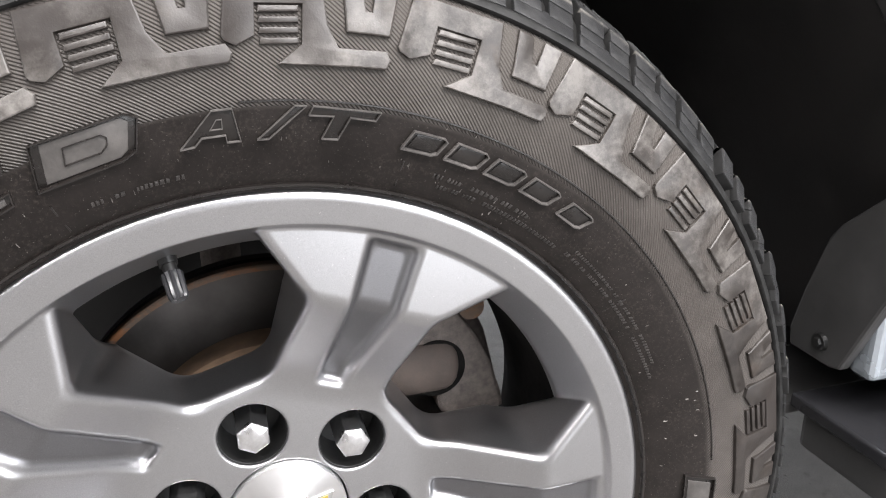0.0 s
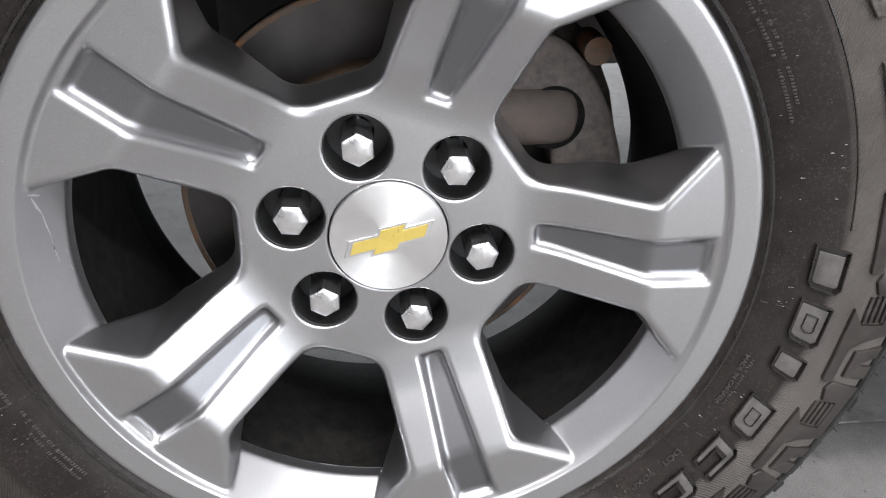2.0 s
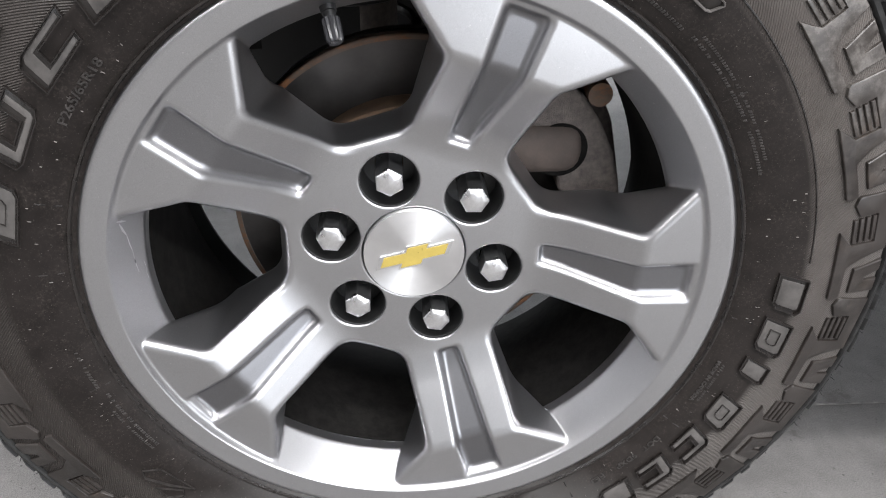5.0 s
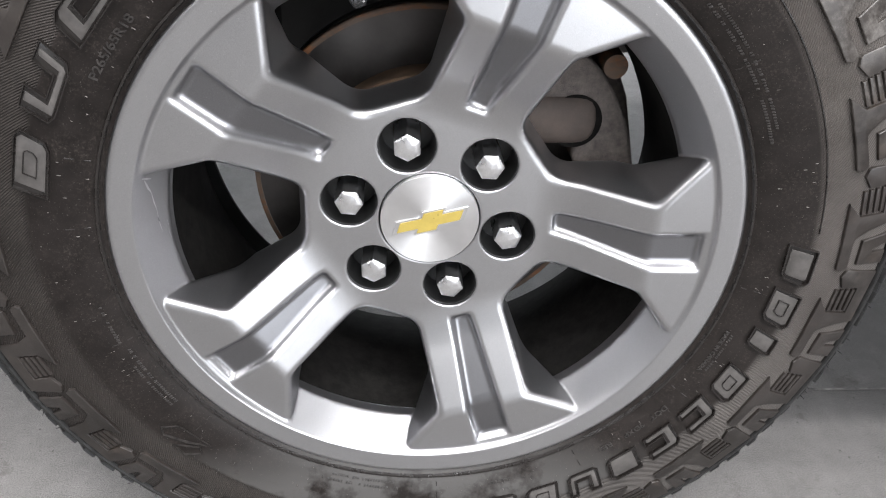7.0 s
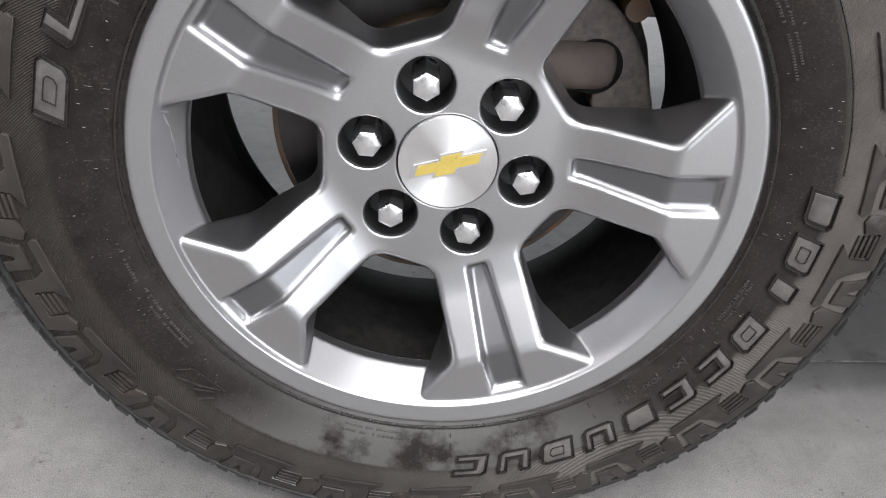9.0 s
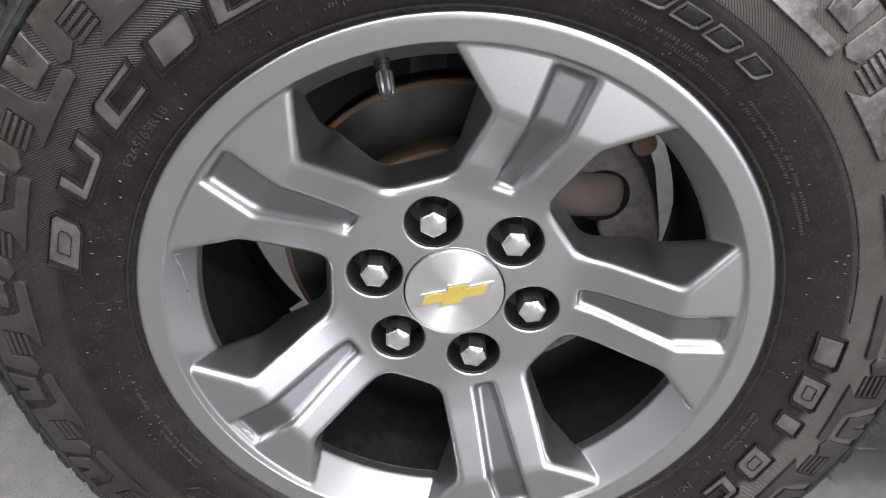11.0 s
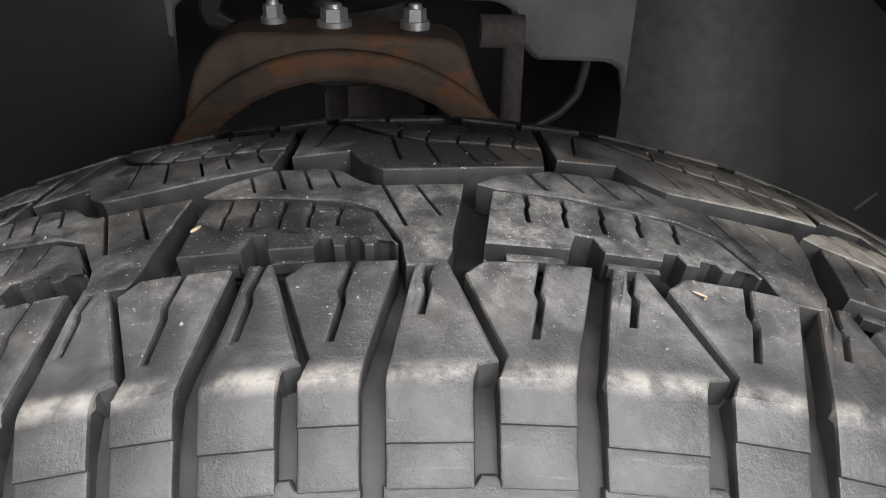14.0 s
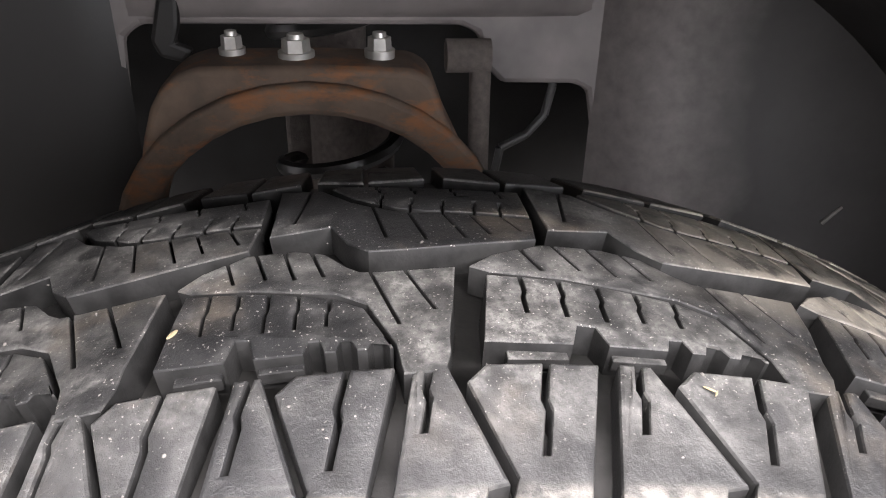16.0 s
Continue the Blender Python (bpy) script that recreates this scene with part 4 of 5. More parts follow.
for name, label, deg, y, rise, size, turn in (("dried_seed", "small pale dried seed lying on the tyre tread", 98.7, 0.0262, 0.0002, (0.0007, 0.0021, 0.0005), -30),
                                           ("dried_grass", "short straw-coloured grass clipping caught in the tread", 80.1, -0.0005, 0.0002, (0.00035, 0.0019, 0.0003), 60),
                                           ("dried_grass", "short straw-coloured grass clipping caught in the tread", 79.9, -0.0015, 0.0002, (0.0003, 0.0015, 0.0003), -35)):
    bm = bmesh.new()
    bmesh.ops.create_icosphere(bm, subdivisions=2, radius=1)
    ob = tagged(finish(name, bm, STRAW, smooth=60), label, "plant debris")
    ob.matrix_basis = Matrix.Translation(polar(crown(y) + rise, deg, y)) @ Matrix.Rotation(radians(90 - deg), 4, "Y") @ Matrix.Rotation(radians(turn), 4, "Z") @ Matrix.Diagonal((*size, 1))

# raised rib under the lugs and the sidewall's blocks
part("shoulder_rib", revolve([(0.3635, -0.0535), (0.3640, -0.0558), (0.3655, -0.0569), (0.3685, -0.0556), (0.3698, -0.0540), (0.3703, -0.0505)], 288, flat=0.001), CLEAN, tyre, smooth=50)
UNITS = [115.3, 99.3, 84.7, 68.6] + [68.6 - 313.3 * k / 20 for k in range(1, 20)]


def side_unit(a, w):
    """One sidewall unit from the angle a, w degrees wide: a tab in a hatched channel, a plate with a band below the next channel, four ribs."""

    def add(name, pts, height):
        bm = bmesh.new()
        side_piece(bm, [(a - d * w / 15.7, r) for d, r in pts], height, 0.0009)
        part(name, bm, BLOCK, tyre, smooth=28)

    add("sidewall_tab", [(1.9, 0.3612), (3.5, 0.3612), (3.95, 0.3475), (4.45, 0.3475), (4.7, 0.3612), (6.6, 0.3612), (6.2, 0.3372), (2.4, 0.3365)], 0.0026)
    add("sidewall_plate", [(7.9, 0.3615), (16.0, 0.3610), (16.6, 0.3390), (17.7, 0.3285), (22.4, 0.3300), (22.9, 0.3255), (22.6, 0.3212), (19.0, 0.3200), (11.9, 0.3195), (14.2, 0.3290), (14.3, 0.3478),
                           (10.2, 0.3476), (10.0, 0.3330), (8.2, 0.3285), (7.2, 0.3312), (7.0, 0.3335)], 0.0027)
    for k in range(4):
        r = 0.3455 - 0.0050 * k
        add("sidewall_rib", [(10.35, r - 0.0017), (10.45, r + 0.0015), (14.0, r + 0.0019), (13.95, r - 0.0012)], 0.0022)


for k, a in enumerate(UNITS):
    side_unit(a, a - (UNITS[k + 1] if k + 1 < len(UNITS) else UNITS[0] - 360))

# ---- lettering on the sidewall ----
def side_frame(bm, outline, width, height):
    """A raised line of the given width round the outline (angle, radius)."""
    pts = [(radians(a) * 0.34, r) for a, r in outline]
    n = len(pts)
    rings = []
    for d, h in ((-width * 0.5, -0.0005), (-width * 0.25, height), (width * 0.25, height), (width * 0.5, -0.0005)):
        rings.append([bm.verts.new(on_side(u, v, h)) for u, v in offset_ring(pts, [d] * n)])
    for a, b in zip(rings, rings[1:]):
        for i in range(n):
            bm.faces.new((a[i], a[(i + 1) % n], b[(i + 1) % n], b[i]))


def letter_shape(a0, a1, r0, r1, slant, hole):
    """A plain slanted slab with cut corners in raised outline, with an inner slot, in place of a brand's letter."""
    bm = bmesh.new()
    w = a0 - a1

    def at(x, t):
        return (a0 - w * x - slant * t * (1 if a0 > a1 else -1), r0 + (r1 - r0) * t)

    c = 0.14
    slab = [(0, 0), (1 - c, 0), (1, c), (1, 1 - c), (1 - c, 1), (0, 1)]
    if hole == 2:
        slab = [(c, 0), (1 - c, 0), (1, c), (1, 1), (0.70, 1), (0.70, 0.36), (0.34, 0.36), (0.34, 1), (0, 1), (0, c)]
    elif hole == 3:
        slab = [(0, 0), (1, 0), (1, 0.30), (0.40, 0.30), (0.40, 0.68), (1, 0.68), (1, 1), (c, 1), (0, 1 - c)]
    side_frame(bm, [at(*p) for p in slab], 0.0028, 0.0030)
    if hole == 1:
        side_frame(bm, [at(*p) for p in ((0.30, 0.3), (0.66, 0.3), (0.72, 0.42), (0.72, 0.60), (0.66, 0.7), (0.30, 0.7))], 0.0019, 0.0022)
        plateau = [(0.10, 0.08), (0.84, 0.08), (0.91, 0.2), (0.91, 0.80), (0.84, 0.92), (0.10, 0.92)]
    elif hole == 2:
        plateau = [(0.12, 0.10), (0.86, 0.10), (0.90, 0.2), (0.90, 0.92), (0.80, 0.92), (0.80, 0.26), (0.24, 0.26), (0.24, 0.92), (0.10, 0.92)]
    elif hole == 3:
        plateau = [(0.10, 0.08), (0.92, 0.08), (0.92, 0.22), (0.30, 0.22), (0.30, 0.77), (0.92, 0.77), (0.92, 0.92), (0.16, 0.92), (0.10, 0.80)]
    else:
        plateau = [(0.14, 0.12), (0.84, 0.12), (0.88, 0.2), (0.88, 0.80), (0.82, 0.88), (0.14, 0.88)]
    edge = set(bm.faces)
    band = offset_ring([(radians(a) * 0.34, r) for a, r in (at(*p) for p in slab)], [-0.0021] * len(slab))
    piece(bm, band, on_side, 0.0007, 0.0004, sink=0.0003)
    base = set(bm.faces) - edge
    side_piece(bm, [at(*p) for p in plateau], 0.0012, 0.0004, sink=0.0003)
    for f in bm.faces:
        f.material_index = 0 if f in edge else 2 if f in base else 1
    return bm


def add_materials(ob, *more):
    for material in more:
        ob.data.materials.append(material)


# six large slabs, then the readable pair of letters, then five small slabs; eleven more run down the far side
for a0, a1, hole in ((169.0, 160.0, 1), (157.0, 147.5, 2), (144.5, 135.5, 3), (133.0, 125.5, 0), (123.5, 115.0, 3), (112.5, 102.5, 1)):
    add_materials(part("raised_letter_shape", letter_shape(a0, a1, 0.2835, 0.3060, 1.6, hole), LETTER, tyre, smooth=28), FACE, LETTER)
# small slabs' outlines in paler rubber, painting the highlights on their edges
for a0, a1 in ((75.0, 70.8), (69.8, 65.6), (64.6, 60.4), (59.4, 55.2), (53.4, 49.6)):
    add_materials(part("raised_letter_shape", letter_shape(a0, a1, 0.2815, 0.2930, 1.0, 0), FACE, tyre, smooth=28), LETTER, LETTER)
step = 8.35
for k in range(11):
    a0 = 3.2 - step * k
    add_materials(part("raised_letter_shape", letter_shape(a0, a0 - (3.6 if k == 2 else 6.4), 0.2815, 0.3045, 1.2, (0, 1, 0, 1, 3, 3, 0, 2, 1, 2, 3)[k]), LETTER, tyre, smooth=28), FACE, LETTER)
# the maker's sign, as two plain slanted shapes; paler lines paint their highlight
for a0, r0, r1 in ((-134.5, 0.2790, 0.2985),):
    bm = bmesh.new()
    side_frame(bm, [(a0, r0), (a0 - 7.5, r0 + 0.001), (a0 - 9.5, r0 + 0.012), (a0 - 8, r1 - 0.003), (a0 - 4, r0 + 0.009)], 0.0017, 0.0019)
    part("raised_sign", bm, PRINT, tyre, smooth=28)
    bm = bmesh.new()
    side_frame(bm, [(a0 - 1.5, r0 + 0.006), (a0 - 5.5, r1 - 0.001), (a0 - 2.5, r1 + 0.001), (a0 - 0.5, r0 + 0.011)], 0.0017, 0.0019)
    part("raised_sign", bm, PRINT, tyre, smooth=28)


def side_text(words, mid, r, size, height, shear=0.3, bold=0.0007, wide=1.25):
    """Raised lettering bent round the sidewall about the angle mid, tops outwards."""
    curve = bpy.data.curves.new("text", "FONT")
    curve.body, curve.size, curve.shear, curve.align_x, curve.extrude, curve.offset = words, size, shear, "CENTER", 0.0, bold
    curve.resolution_u = 3
    tmp = bpy.data.objects.new("text", curve)
    scene.collection.objects.link(tmp)
    mesh = bpy.data.meshes.new_from_object(tmp.evaluated_get(bpy.context.evaluated_depsgraph_get()))
    bpy.data.objects.remove(tmp)
    bm = bmesh.new()
    bm.from_mesh(mesh)
    flat = [f for f in bm.faces]
    made = bmesh.ops.extrude_face_region(bm, geom=flat)
    up = {v for v in made["geom"] if isinstance(v, bmesh.types.BMVert)}
    for v in bm.verts:
        x, y = v.co.x, v.co.y
        v.co = on_side(radians(mid) * 0.34 - x * 0.34 / r * wide, r + y, height if v in up else -0.0004)
    bmesh.ops.triangulate(bm, faces=bm.faces)
    return bm


bpy.context.view_layer.update()
SIGNS = (
    (98.4, 6.2, ((0, 0), (0.24, 0), (0.33, 0.22), (0.70, 0.22), (0.76, 0), (1, 0), (0.68, 1), (0.36, 1)), ((0.42, 0.42), (0.63, 0.42), (0.57, 0.72), (0.48, 0.72))),
    (90.6, 3.6, ((0, 0), (0.34, 0), (1, 1), (0.66, 1)), ()),
    (86.4, 7.0, ((0.36, 0), (0.62, 0), (0.62, 0.70), (1, 0.70), (1, 1), (0, 1), (0, 0.70), (0.36, 0.70)), ()),
)
for first, width, rim, eye in SIGNS:
    bm = bmesh.new()

    def spot(x, t):
        return (first - width * x - 1.5 * t, 0.2815 + 0.0175 * t)

    side_frame(bm, [spot(*p) for p in rim], 0.0016, 0.0026)
    if eye:
        side_frame(bm, [spot(*p) for p in eye], 0.0014, 0.0022)
    edge = set(bm.faces)
    side_piece(bm, [spot(x, t) for x, t in rim], 0.0010, 0.0004, sink=0.0004)
    for f in bm.faces:
        f.material_index = 0 if f in edge else 1
    # pale outline paints the highlight along the letter's edge
    add_materials(part("raised_letter", bm, FACE, tyre, "raised moulded letter", 28), LETTER)


def islands(bm):
    """The separate pieces of a bmesh, each as a bmesh of its own."""
    bm.verts.index_update()
    left = set(bm.faces)
    while left:
        todo, seen = [left.pop()], []
        while todo:
            f = todo.pop()
            seen.append(f)
            for e in f.edges:
                for g in e.link_faces:
                    if g in left:
                        left.remove(g)
                        todo.append(g)
        out, made = bmesh.new(), {}
        for f in seen:
            vs = []
            for v in f.verts:
                if v.index not in made:
                    made[v.index] = out.verts.new(v.co)
                vs.append(made[v.index])
            out.faces.new(vs)
        yield out
    bm.free()


for words, mid, r, size in (("P265/65R18", 142.5, 0.2672, 0.0082), ("DOT", -38.6, 0.2668, 0.0066), ("9DXP", -44.8, 0.2668, 0.0066), ("RE3", -51.6, 0.2668, 0.0066), ("MADE IN CANADA", -21.5, 0.2640, 0.0040)):
    for sign in islands(side_text(words, mid, r, size, 0.0009, 0.0, 0.0001, 1.35)):
        part("moulded_letter", sign, PRINT, tyre, smooth=0)

# small moulded lines that cannot be read, as short bars, and the radial ticks
rng = random.Random(11)


def tiny_line(a0, a1, r, size):
    bm = bmesh.new()
    a = a0
    while a > a1:
        w = rng.uniform(0.25, 0.6) * size / 0.004
        if rng.random() > 0.18:
            side_piece(bm, [(a, r), (a - w, r), (a - w - 0.1, r + size * rng.uniform(0.5, 0.85)), (a - 0.1, r + size * 0.8)], 0.0005, 0.0002, sink=0.0003)
        a -= w + 0.22
    return bm


for a0, a1, r, size in ((109, 105, 0.2655, 0.003), (104, 99, 0.2655, 0.003), (70, 56, 0.2690, 0.0034), (69, 50, 0.2635, 0.0030), (48, 22, 0.2650, 0.0028), (47, 24, 0.2700, 0.0026),
                        (-17, -26, 0.2690, 0.0026), (-72, -76, 0.2640, 0.0036), (-96, -112, 0.2640, 0.0032),
                        (-97, -110, 0.2590, 0.0030), (198, 176 + 14, 0.2670, 0.0030), (214, 200, 0.2640, 0.0030), (214, 203, 0.2690, 0.0026)):
    tagged(part("moulded_small_print", tiny_line(a0, a1, r, size), PRINT, tyre, smooth=28), kind="stuff")
for a in (174.5, 162.0, 112.5, 74.0, -7.2, -32.5, -58.0, -88.0, -139.0, 198.0, 36.0):
    bm = bmesh.new()
    side_piece(bm, [(a + 0.1, 0.2585), (a - 0.1, 0.2585), (a - 0.1, 0.2745), (a + 0.1, 0.2745)], 0.0006, 0.0002, sink=0.0003)
    part("moulded_tick", bm, LETTER, tyre, smooth=28)
# fine rings and moulding nubs
part("moulded_ring", revolve([(0.3005, -0.0615), (0.3010, -0.0636), (0.3018, -0.0636), (0.3024, -0.0618)], 240, 5, 92), LETTER, tyre)
part("bead_ring", revolve([(0.2515, -0.0455), (0.2530, -0.0500), (0.2545, -0.0503), (0.2556, -0.0480)], 240), LETTER, tyre)
bm = bmesh.new()
for _ in range(150):
    a, r = rng.uniform(-180, 180), rng.choice((rng.uniform(0.258, 0.30), rng.uniform(0.26, 0.28)))
    w = rng.uniform(0.015, 0.035)
    side_piece(bm, [(a + w, r), (a - w, r), (a - w, r + rng.uniform(0.0005, 0.0026)), (a + w, r + 0.0006)], rng.uniform(0.0003, 0.0012), 0.0002, sink=0.0003)
whiskers = bmesh.new()
for _ in range(170):
    deg, v = rng.uniform(-180, 180), rng.uniform(-0.058, -0.030)
    a = on_tread(radians(deg) * 0.405, v, -0.001)
    b = on_tread(radians(deg + rng.uniform(-0.5, 0.5)) * 0.405, v - rng.uniform(0, 0.002), rng.uniform(0.001, 0.0045))
    if a.z > 0.01 and not 35 < deg < 150:
        rod(whiskers, a, b, 0.0004, 0.00025, 5)
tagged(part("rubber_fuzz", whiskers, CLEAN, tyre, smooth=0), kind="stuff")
tagged(part("moulding_nubs", bm, NUB, tyre, smooth=0), kind="stuff")

# ---- truck body round the wheel ----
body = tagged(new("truck_body"), "silver pickup truck bodywork with black lower trim", "truck")


def plate(outline, y0, y1):
    return prism(outline, y0, y1)


def arch_plate(r_in, outer, y0, y1):
    arc = [(r_in * math.cos(radians(a)), HUB + r_in * math.sin(radians(a))) for a in range(180, -1, -6)]
    return plate(outer[0] + arc + outer[1], y0, y1)


part("fender", arch_plate(0.78, ([(-1.3, 0.36), (-0.78, 0.36)], [(0.78, 0.44), (1.6, 0.44), (1.6, 1.25), (-1.3, 1.25)]), -0.050, -0.042), BODY, body, "silver painted wing panel", 0)
# made-up wide ring, black to stand for the dark inside the arch
out = [(0.80 * math.cos(radians(a)), HUB + 0.80 * math.sin(radians(a))) for a in range(0, 181, 6)]
bevelled(part("arch_dark_ring", arch_plate(0.532, ([], out), -0.058, -0.036), PLASTIC, body, "black ring added round the arch, dark like its inside", 0), 0.004, 2)
bm = bmesh.new()
box(bm, 0.4825, 2.4, -0.024, 0.004, 0.425, 0.56)
bevelled(part("rocker_panel", bm, BODY, body, "silver painted sill", 0), 0.008)
# slab added to block light; lower edge stepped to fit the camera's view
bm = bmesh.new()
box(bm, -1.3, 0.2, 0.72, 0.80, 0.21, 1.2)
box(bm, 0.2, 2.4, 0.72, 0.80, 0.40, 1.2)
part("backing_slab", bm, DARK, body, "black slab put behind the wheel to block light", 0)
bm = bmesh.new()
box(bm, -1.3, 2.4, -0.04, 2.0, 1.2, 1.25)
part("bonnet", bm, BODY, body, smooth=0)
# unseen plates added to keep light off the floor under the truck
bm = bmesh.new()
box(bm, -1.3, 2.4, 0.80, 1.75, 0.55, 0.62)
part("underbody", bm, DARK, body, "black underside", 0)
bm = bmesh.new()
box(bm, 0.56, 2.4, 0.008, 0.716, 0.43, 0.46)
part("floor_pan", bm, DARK, body, "black underside of the cab", 0)

arch = tagged(new("wheel_arch_liner"), "dusty black moulded plastic wheel arch liner", "wheel arch")
part("shell", revolve([(0.535, -0.036), (0.530, 0.02), (0.528, 0.25), (0.524, 0.33), (0.515, 0.385), (0.505, 0.405), (0.490, 0.4112)], 72, 2, 178), LINER, arch)
rim_arc = [(0.52 * math.cos(radians(a)), HUB + 0.52 * math.sin(radians(a))) for a in range(176, 3, -4)]
back = part("back_panel", plate(rim_arc + [(0.52, 0.41), (0.19, 0.41), (0.178, 0.66), (0.160, 0.742), (0.150, 0.747), (0.094, 0.748), (0.082, 0.760), (0.074, 0.785), (0.062, 0.7905), (-0.160, 0.7915), (-0.172, 0.783), (-0.178, 0.70), (-0.19, 0.41), (-0.52, 0.41)], 0.412, 0.42), LIT_LINER, arch, "dusty panel with an opening for the axle, brightened in colour", 0)
bevelled(back, 0.004, 2)
# soft bulges of the liner
def bulge(x0, x1, z0, z1, deep, power):
    bm = bmesh.new()
    n = 24
    grid = []
    for i in range(n + 1):
        row = []
        for j in range(n + 1):
            u, v = i / n, j / n
            h = (math.sin(math.pi * u) * math.sin(math.pi * v)) ** power
            row.append(bm.verts.new((x0 + (x1 - x0) * u, 0.4135 - deep * h, z0 + (z1 - z0) * v)))
        grid.append(row)
    for i in range(n):
        for j in range(n):
            bm.faces.new((grid[i][j], grid[i + 1][j], grid[i + 1][j + 1], grid[i][j + 1]))
    return bm


for x0, x1, z0, z1, deep, power, film in ((0.165, 0.62, 0.47, 1.02, 0.060, 0.42, LIT_RIDGE), (-0.56, -0.174, 0.44, 0.99, 0.016, 0.4, LINER), (-0.17, 0.16, 0.796, 0.93, 0.035, 0.4, LIT_LINER)):
    part("bulge", bulge(x0, x1, z0, z1, deep, power), film, arch, smooth=60)
# pale scuff: a dried splash on the liner
bm = bmesh.new()
rod(bm, (0.343, 0.3585, 0.650), (0.356, 0.3575, 0.664), 0.0022, 0.0014, 8)
part("dried_splash", bm, NUB, arch, "pale dried mud streak")

plate_pts = [(0.010, 0.427), (-0.002, 0.430), (-0.034, 0.502), (-0.058, 0.560), (-0.060, 0.660), (-0.044, 0.660), (-0.036, 0.606), (-0.015, 0.587), (0.022, 0.555), (0.032, 0.541), (0.051, 0.486), (0.0615, 0.446), (0.0590, 0.428)]
bm = bmesh.new()
lo = [bm.verts.new((0.470, y, z)) for y, z in plate_pts]
hi = [bm.verts.new((0.482, y, z)) for y, z in plate_pts]
bm.faces.new(lo)
bm.faces.new(hi[::-1])
for i in range(len(lo)):
    j = (i + 1) % len(lo)
    bm.faces.new((lo[i], hi[i], hi[j], lo[j]))
guard = tagged(new("splash_guard"), "black plastic splash guard plate with one bolt", "splash guard")
bevelled(part("plate", bm, PLASTIC, guard, smooth=0), 0.003, 2)
bm = bmesh.new()
rod(bm, (0.470, 0.022, 0.447), (0.466, 0.022, 0.447), 0.0085, 0.0075, 20)
rod(bm, (0.466, 0.022, 0.447), (0.4635, 0.022, 0.447), 0.0050, 0.0042, 6)
part("bolt", bm, DARK, guard, "dark flanged bolt")

step_board = tagged(new("running_board"), "black running board below the sill behind the wheel", "running board")
bm = bmesh.new()
box(bm, 0.466, 2.3, -0.16, 0.043, 0.372, 0.386)
bevelled(part("tread_plate", bm, BOARD, step_board, "glossy black top plate", 0), 0.003, 3)
bm = bmesh.new()
box(bm, 0.452, 2.3, 0.0455, 0.34, 0.360, 0.374)
bevelled(part("inner_flange", bm, PLASTIC, step_board, "dull dark plastic flange under the sill", 0), 0.003, 2)
bm = bmesh.new()
box(bm, 0.476, 2.3, -0.155, 0.038, 0.330, 0.372)
bevelled(part("side_skirt", bm, PLASTIC, step_board, smooth=0), 0.008, 3)
bm = bmesh.new()
box(bm, 0.9, 0.96, 0.038, 0.72, 0.335, 0.36)
part("bracket", bm, DARK, step_board, smooth=0)

# ---- suspension ----
arm = tagged(new("control_arm"), "rusty brown forged upper control arm bolted behind the wheel", "control arm")
ARM_OUT = [(-0.185, 0.60), (-0.160, 0.694), (-0.150, 0.735), (-0.143, 0.755), (-0.135, 0.768), (-0.124, 0.777), (-0.110, 0.781), (-0.04, 0.7815), (0.020, 0.779), (0.030, 0.776), (0.037, 0.768), (0.044, 0.747), (0.064, 0.705), (0.10, 0.62)]
ARM_IN = [(-0.045 + 0.110 * math.cos(radians(a)), 0.655 + 0.0975 * math.sin(radians(a))) for a in range(-20, 201, 11)]
bevelled(part("arm", plate(ARM_OUT + ARM_IN, 0.335, 0.392), RUST, arm, smooth=30), 0.006, 3)
rib = [(-0.045 + (0.110 + d) * math.cos(radians(a)), 0.655 + (0.0985 + d * 0.9) * math.sin(radians(a))) for d, run in ((0.022, range(200, -21, -11)), (0.0, range(-20, 201, 11))) for a in run]
bevelled(part("rib", plate(rib, 0.324, 0.336), RUST, arm, smooth=30), 0.004, 3)
for x, y, r in ((-0.094, 0.372, 0.007), (-0.052, 0.362, 0.0095), (0.002, 0.366, 0.008)):
    bm = bmesh.new()
    rod(bm, (x, y, 0.779), (x, y, 0.785), r * 1.25, r * 1.25, 18)
    rod(bm, (x, y, 0.785), (x, y, 0.793), r, r * 0.95, 6)
    rod(bm, (x, y, 0.793), (x, y, 0.796), r * 0.6, r * 0.55, 12)
    part("bolt", bm, ZINC, arm, "pale zinc bolt and nut")
link = tagged(new("link_rod"), "dull grey steel link rod beside the control arm", "link rod")
bm = bmesh.new()
rod(bm, (0.078, 0.40, 0.60), (0.075, 0.40, 0.775), 0.008, 0.008, 16)
part("rod", bm, IRON, link)
bm = bmesh.new()
rod(bm, (0.050, 0.40, 0.772), (0.082, 0.40, 0.772), 0.012, 0.012, 16)
part("eye", bm, IRON, link)
hose = tagged(new("brake_hose"), "thin grey brake hose hanging inside the arch", "hose")
bm = bmesh.new()
run = [Vector(p) for p in ((0.095, 0.44, 0.650), (0.101, 0.44, 0.687), (0.122, 0.442, 0.697), (0.137, 0.445, 0.713), (0.143, 0.45, 0.735), (0.140, 0.46, 0.775))]
for a, b in zip(run, run[1:]):
    rod(bm, a, b, 0.0035, 0.0035, 10)
part("hose", bm, PLASTIC, hose)
clip = tagged(new("cable_bracket"), "bent dark steel bracket above the control arm", "bracket")
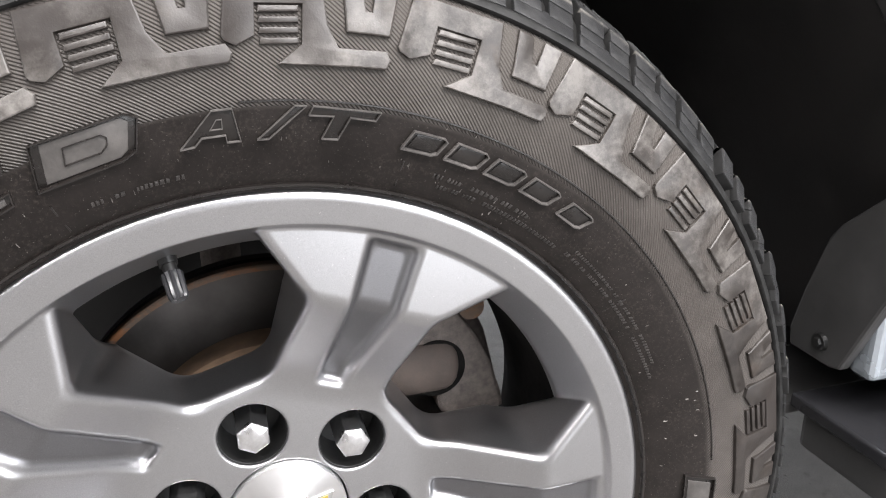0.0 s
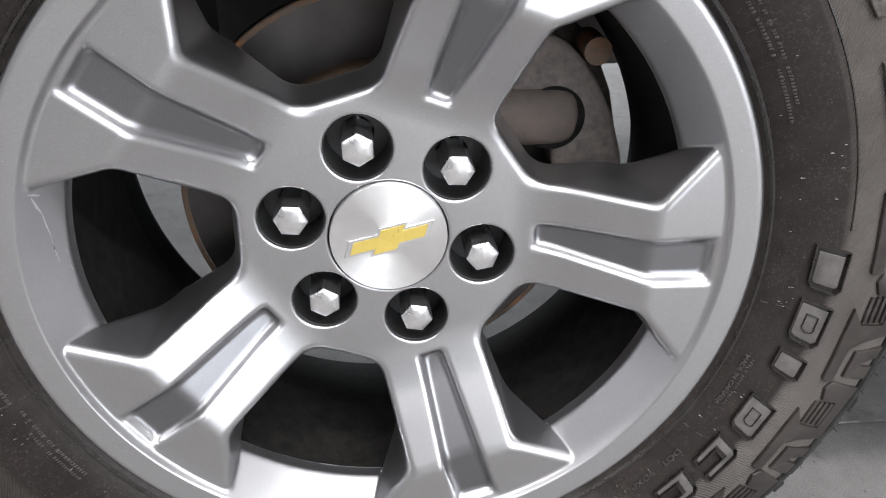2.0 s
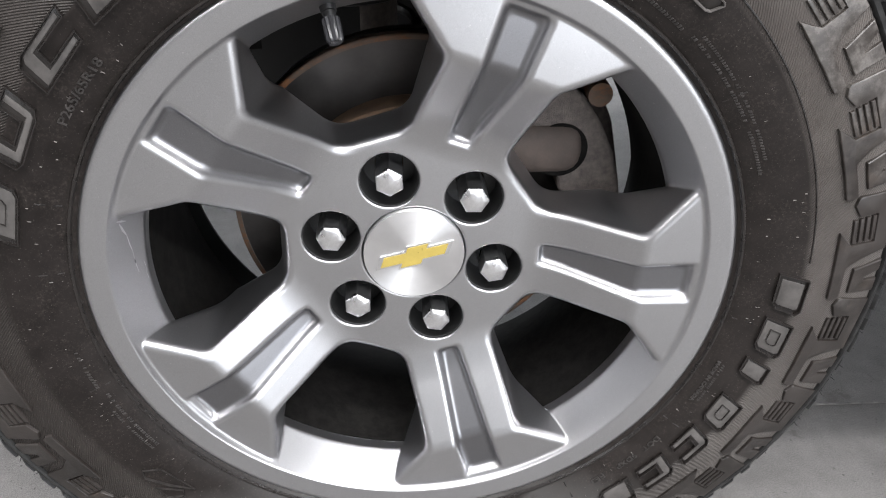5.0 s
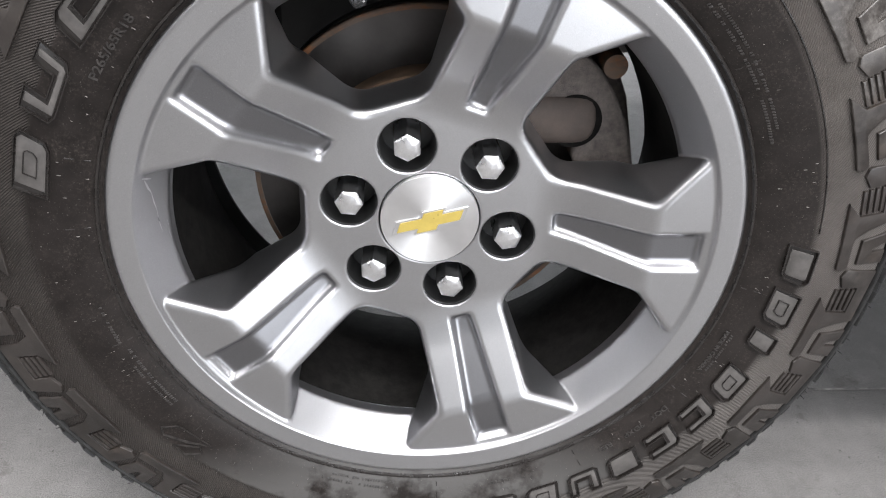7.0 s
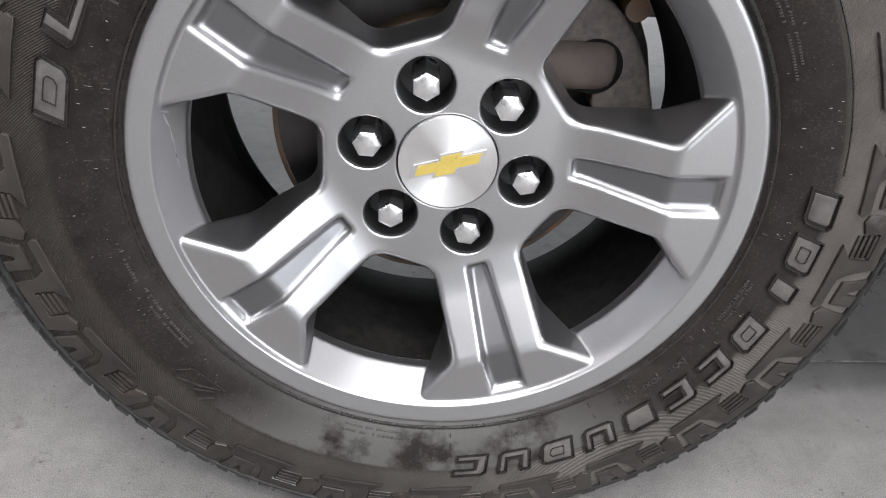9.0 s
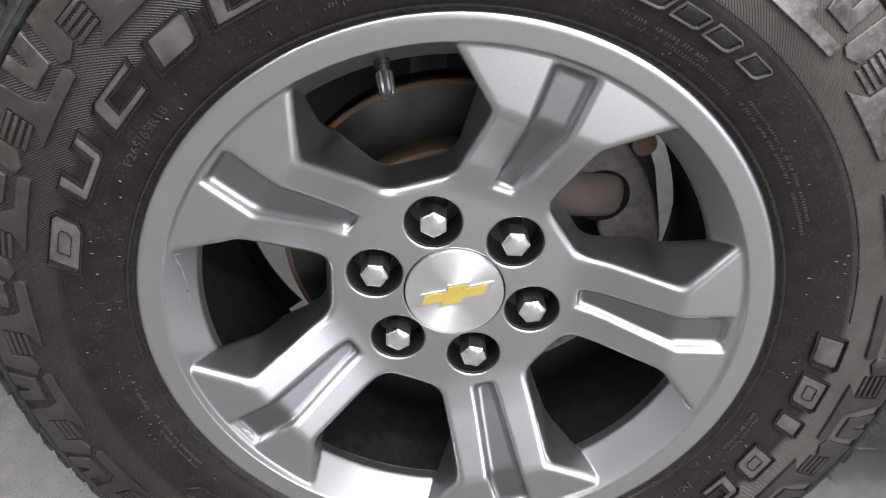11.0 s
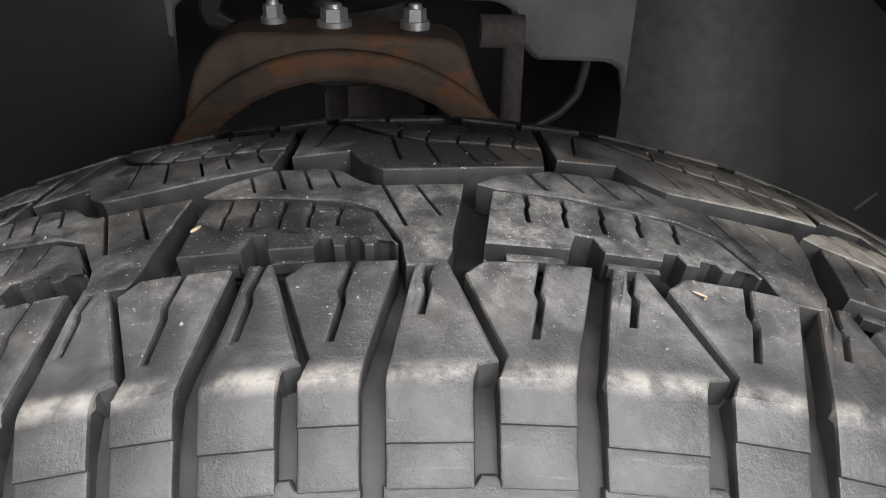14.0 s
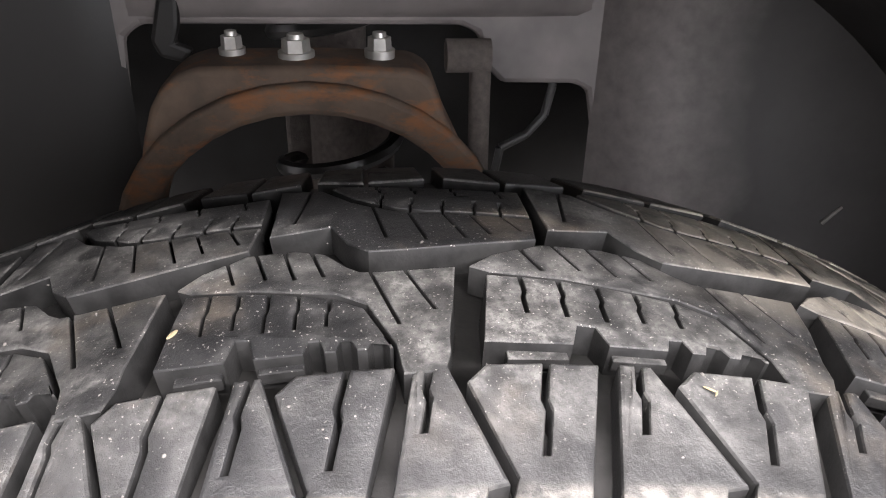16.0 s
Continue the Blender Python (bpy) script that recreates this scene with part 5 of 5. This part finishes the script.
bevelled(part("strip", plate([(-0.144, 0.812), (-0.152, 0.783), (-0.147, 0.772), (-0.131, 0.768), (-0.124, 0.777), (-0.136, 0.782), (-0.132, 0.793), (-0.130, 0.812)], 0.398, 0.408), LINER, clip, smooth=0), 0.003, 2)
beam = tagged(new("crossmember"), "dark steel crossmember behind the control arm", "crossmember")
bm = bmesh.new()
box(bm, -0.079, 0.019, 0.53, 0.60, 0.60, 0.690)
bevelled(part("beam", bm, IRON, beam, smooth=0), 0.004, 2)
spring = tagged(new("coil_spring"), "black coil spring and damper inside the arch", "coil spring")
bm = bmesh.new()
prev = None
for i in range(150):
    a = i * 0.26
    c = Vector((-0.03 + 0.05 * math.cos(a), 0.50 + 0.05 * math.sin(a), 0.45 + i * 0.0024))
    out_dir = Vector((math.cos(a), math.sin(a), 0))
    loop = [bm.verts.new(c + 0.007 * (math.cos(radians(45 * k)) * out_dir + math.sin(radians(45 * k)) * Vector((0, 0, 1)))) for k in range(8)]
    if prev:
        for k in range(8):
            bm.faces.new((prev[k], prev[(k + 1) % 8], loop[(k + 1) % 8], loop[k]))
    prev = loop
part("coil", bm, DARK, spring)
bm = bmesh.new()
rod(bm, (-0.03, 0.50, 0.4), (-0.03, 0.50, 0.84), 0.025, 0.025, 24)
part("damper", bm, IRON, spring, "grey damper tube")
part("upper_seat", plate([(-0.13, 0.815), (0.07, 0.815), (0.07, 0.84), (-0.13, 0.84)], 0.42, 0.6), DARK, spring, smooth=0)

# ---- brake ----
disc = tagged(new("brake_disc"), "rust-tinged steel brake disc behind the spokes", "brake disc")
part("rotor", revolve([(0.1085, 0.0885), (0.1555, 0.0885)], 160), ROTOR, disc, "dark worn friction face")
part("rotor_edge", revolve([(0.1555, 0.0880), (0.1590, 0.0880), (0.1602, 0.0890), (0.1602, 0.098)], 160), RUST, disc, "rusty brown outer edge")
part("rotor_back", revolve([(0.1600, 0.106), (0.1600, 0.116), (0.108, 0.118)], 160), ROTOR, disc)
part("vent_core", revolve([(0.152, 0.096), (0.152, 0.108)], 96), DARK, disc)
part("hat", revolve([(0.1085, 0.090), (0.1080, 0.062), (0.1050, 0.058), (0.0001, 0.056)], 120), HAT, disc, "rusty disc hub")

caliper = tagged(new("brake_caliper"), "rough grey cast iron brake caliper behind the wheel", "brake caliper")
CAL = [(0.085, 0.540), (0.122, 0.525), (0.132, 0.516), (0.147, 0.496), (0.160, 0.470), (0.168, 0.445), (0.171, 0.431), (0.150, 0.429), (0.122, 0.432), (0.117, 0.440), (0.117, 0.455), (0.085, 0.457)]
bevelled(part("body", plate(CAL, 0.020, 0.075), IRON, caliper, smooth=30), 0.004, 3)
CAL2 = [(0.120, 0.545), (0.150, 0.520), (0.168, 0.480), (0.180, 0.430), (0.178, 0.400), (0.135, 0.400), (0.120, 0.44)]
bevelled(part("bridge", plate(CAL2, 0.060, 0.15), IRON, caliper, smooth=30), 0.005, 3)
bm = bmesh.new()
prev = None
for x, r in ((0.062, 0.0205), (0.116, 0.0205), (0.1235, 0.0196), (0.1285, 0.0172), (0.1315, 0.0130), (0.1331, 0.0072), (0.1335, 0.0001)):
    loop = [bm.verts.new((x, 0.0225 + 0.5 * r * math.cos(radians(10 * i)), 0.4738 + r * math.sin(radians(10 * i)))) for i in range(36)]
    if prev:
        for i in range(36):
            bm.faces.new((prev[i], prev[(i + 1) % 36], loop[(i + 1) % 36], loop[i]))
    prev = loop
part("piston_housing", bm, HAT2, caliper, "brown tinged round piston housing")
# flat black disc painting the shadow at the housing's rounded end
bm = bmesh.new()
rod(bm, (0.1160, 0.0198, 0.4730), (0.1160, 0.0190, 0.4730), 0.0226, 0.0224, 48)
part("boss_shadow", bm, BARREL, caliper, "flat black disc for the shadow round the housing")
bm = bmesh.new()
rod(bm, (0.143, 0.05, 0.519), (0.143, 0.0175, 0.519), 0.0105, 0.0095, 20)
part("slide_pin", bm, RUST, caliper, "brown slide pin head")
# casting moved back astride the disc, scaled from the camera to fit its view
seat = Matrix.Translation((-0.018, 0.040, 0.66)) @ Matrix.Diagonal((1.081, 1, 1.081, 1)) @ Matrix.Translation((0.018, 0, -0.66))
for ob in caliper.children:
    ob.data.transform(seat)
shield = tagged(new("dust_shield"), "thin black curved dust shield beside the brake disc", "dust shield")
part("sheet", revolve([(0.12, 0.128), (0.172, 0.128), (0.175, 0.12)], 60, -60, 15), DARK, shield)
# added strip, placed to fit the camera's view: hides floor in the left window
part("gap_strip", revolve([(0.230, 0.206), (0.233, 0.209), (0.262, 0.212)], 40, 148, 222), DARK, shield, "black strip placed to edge the left window's gap")
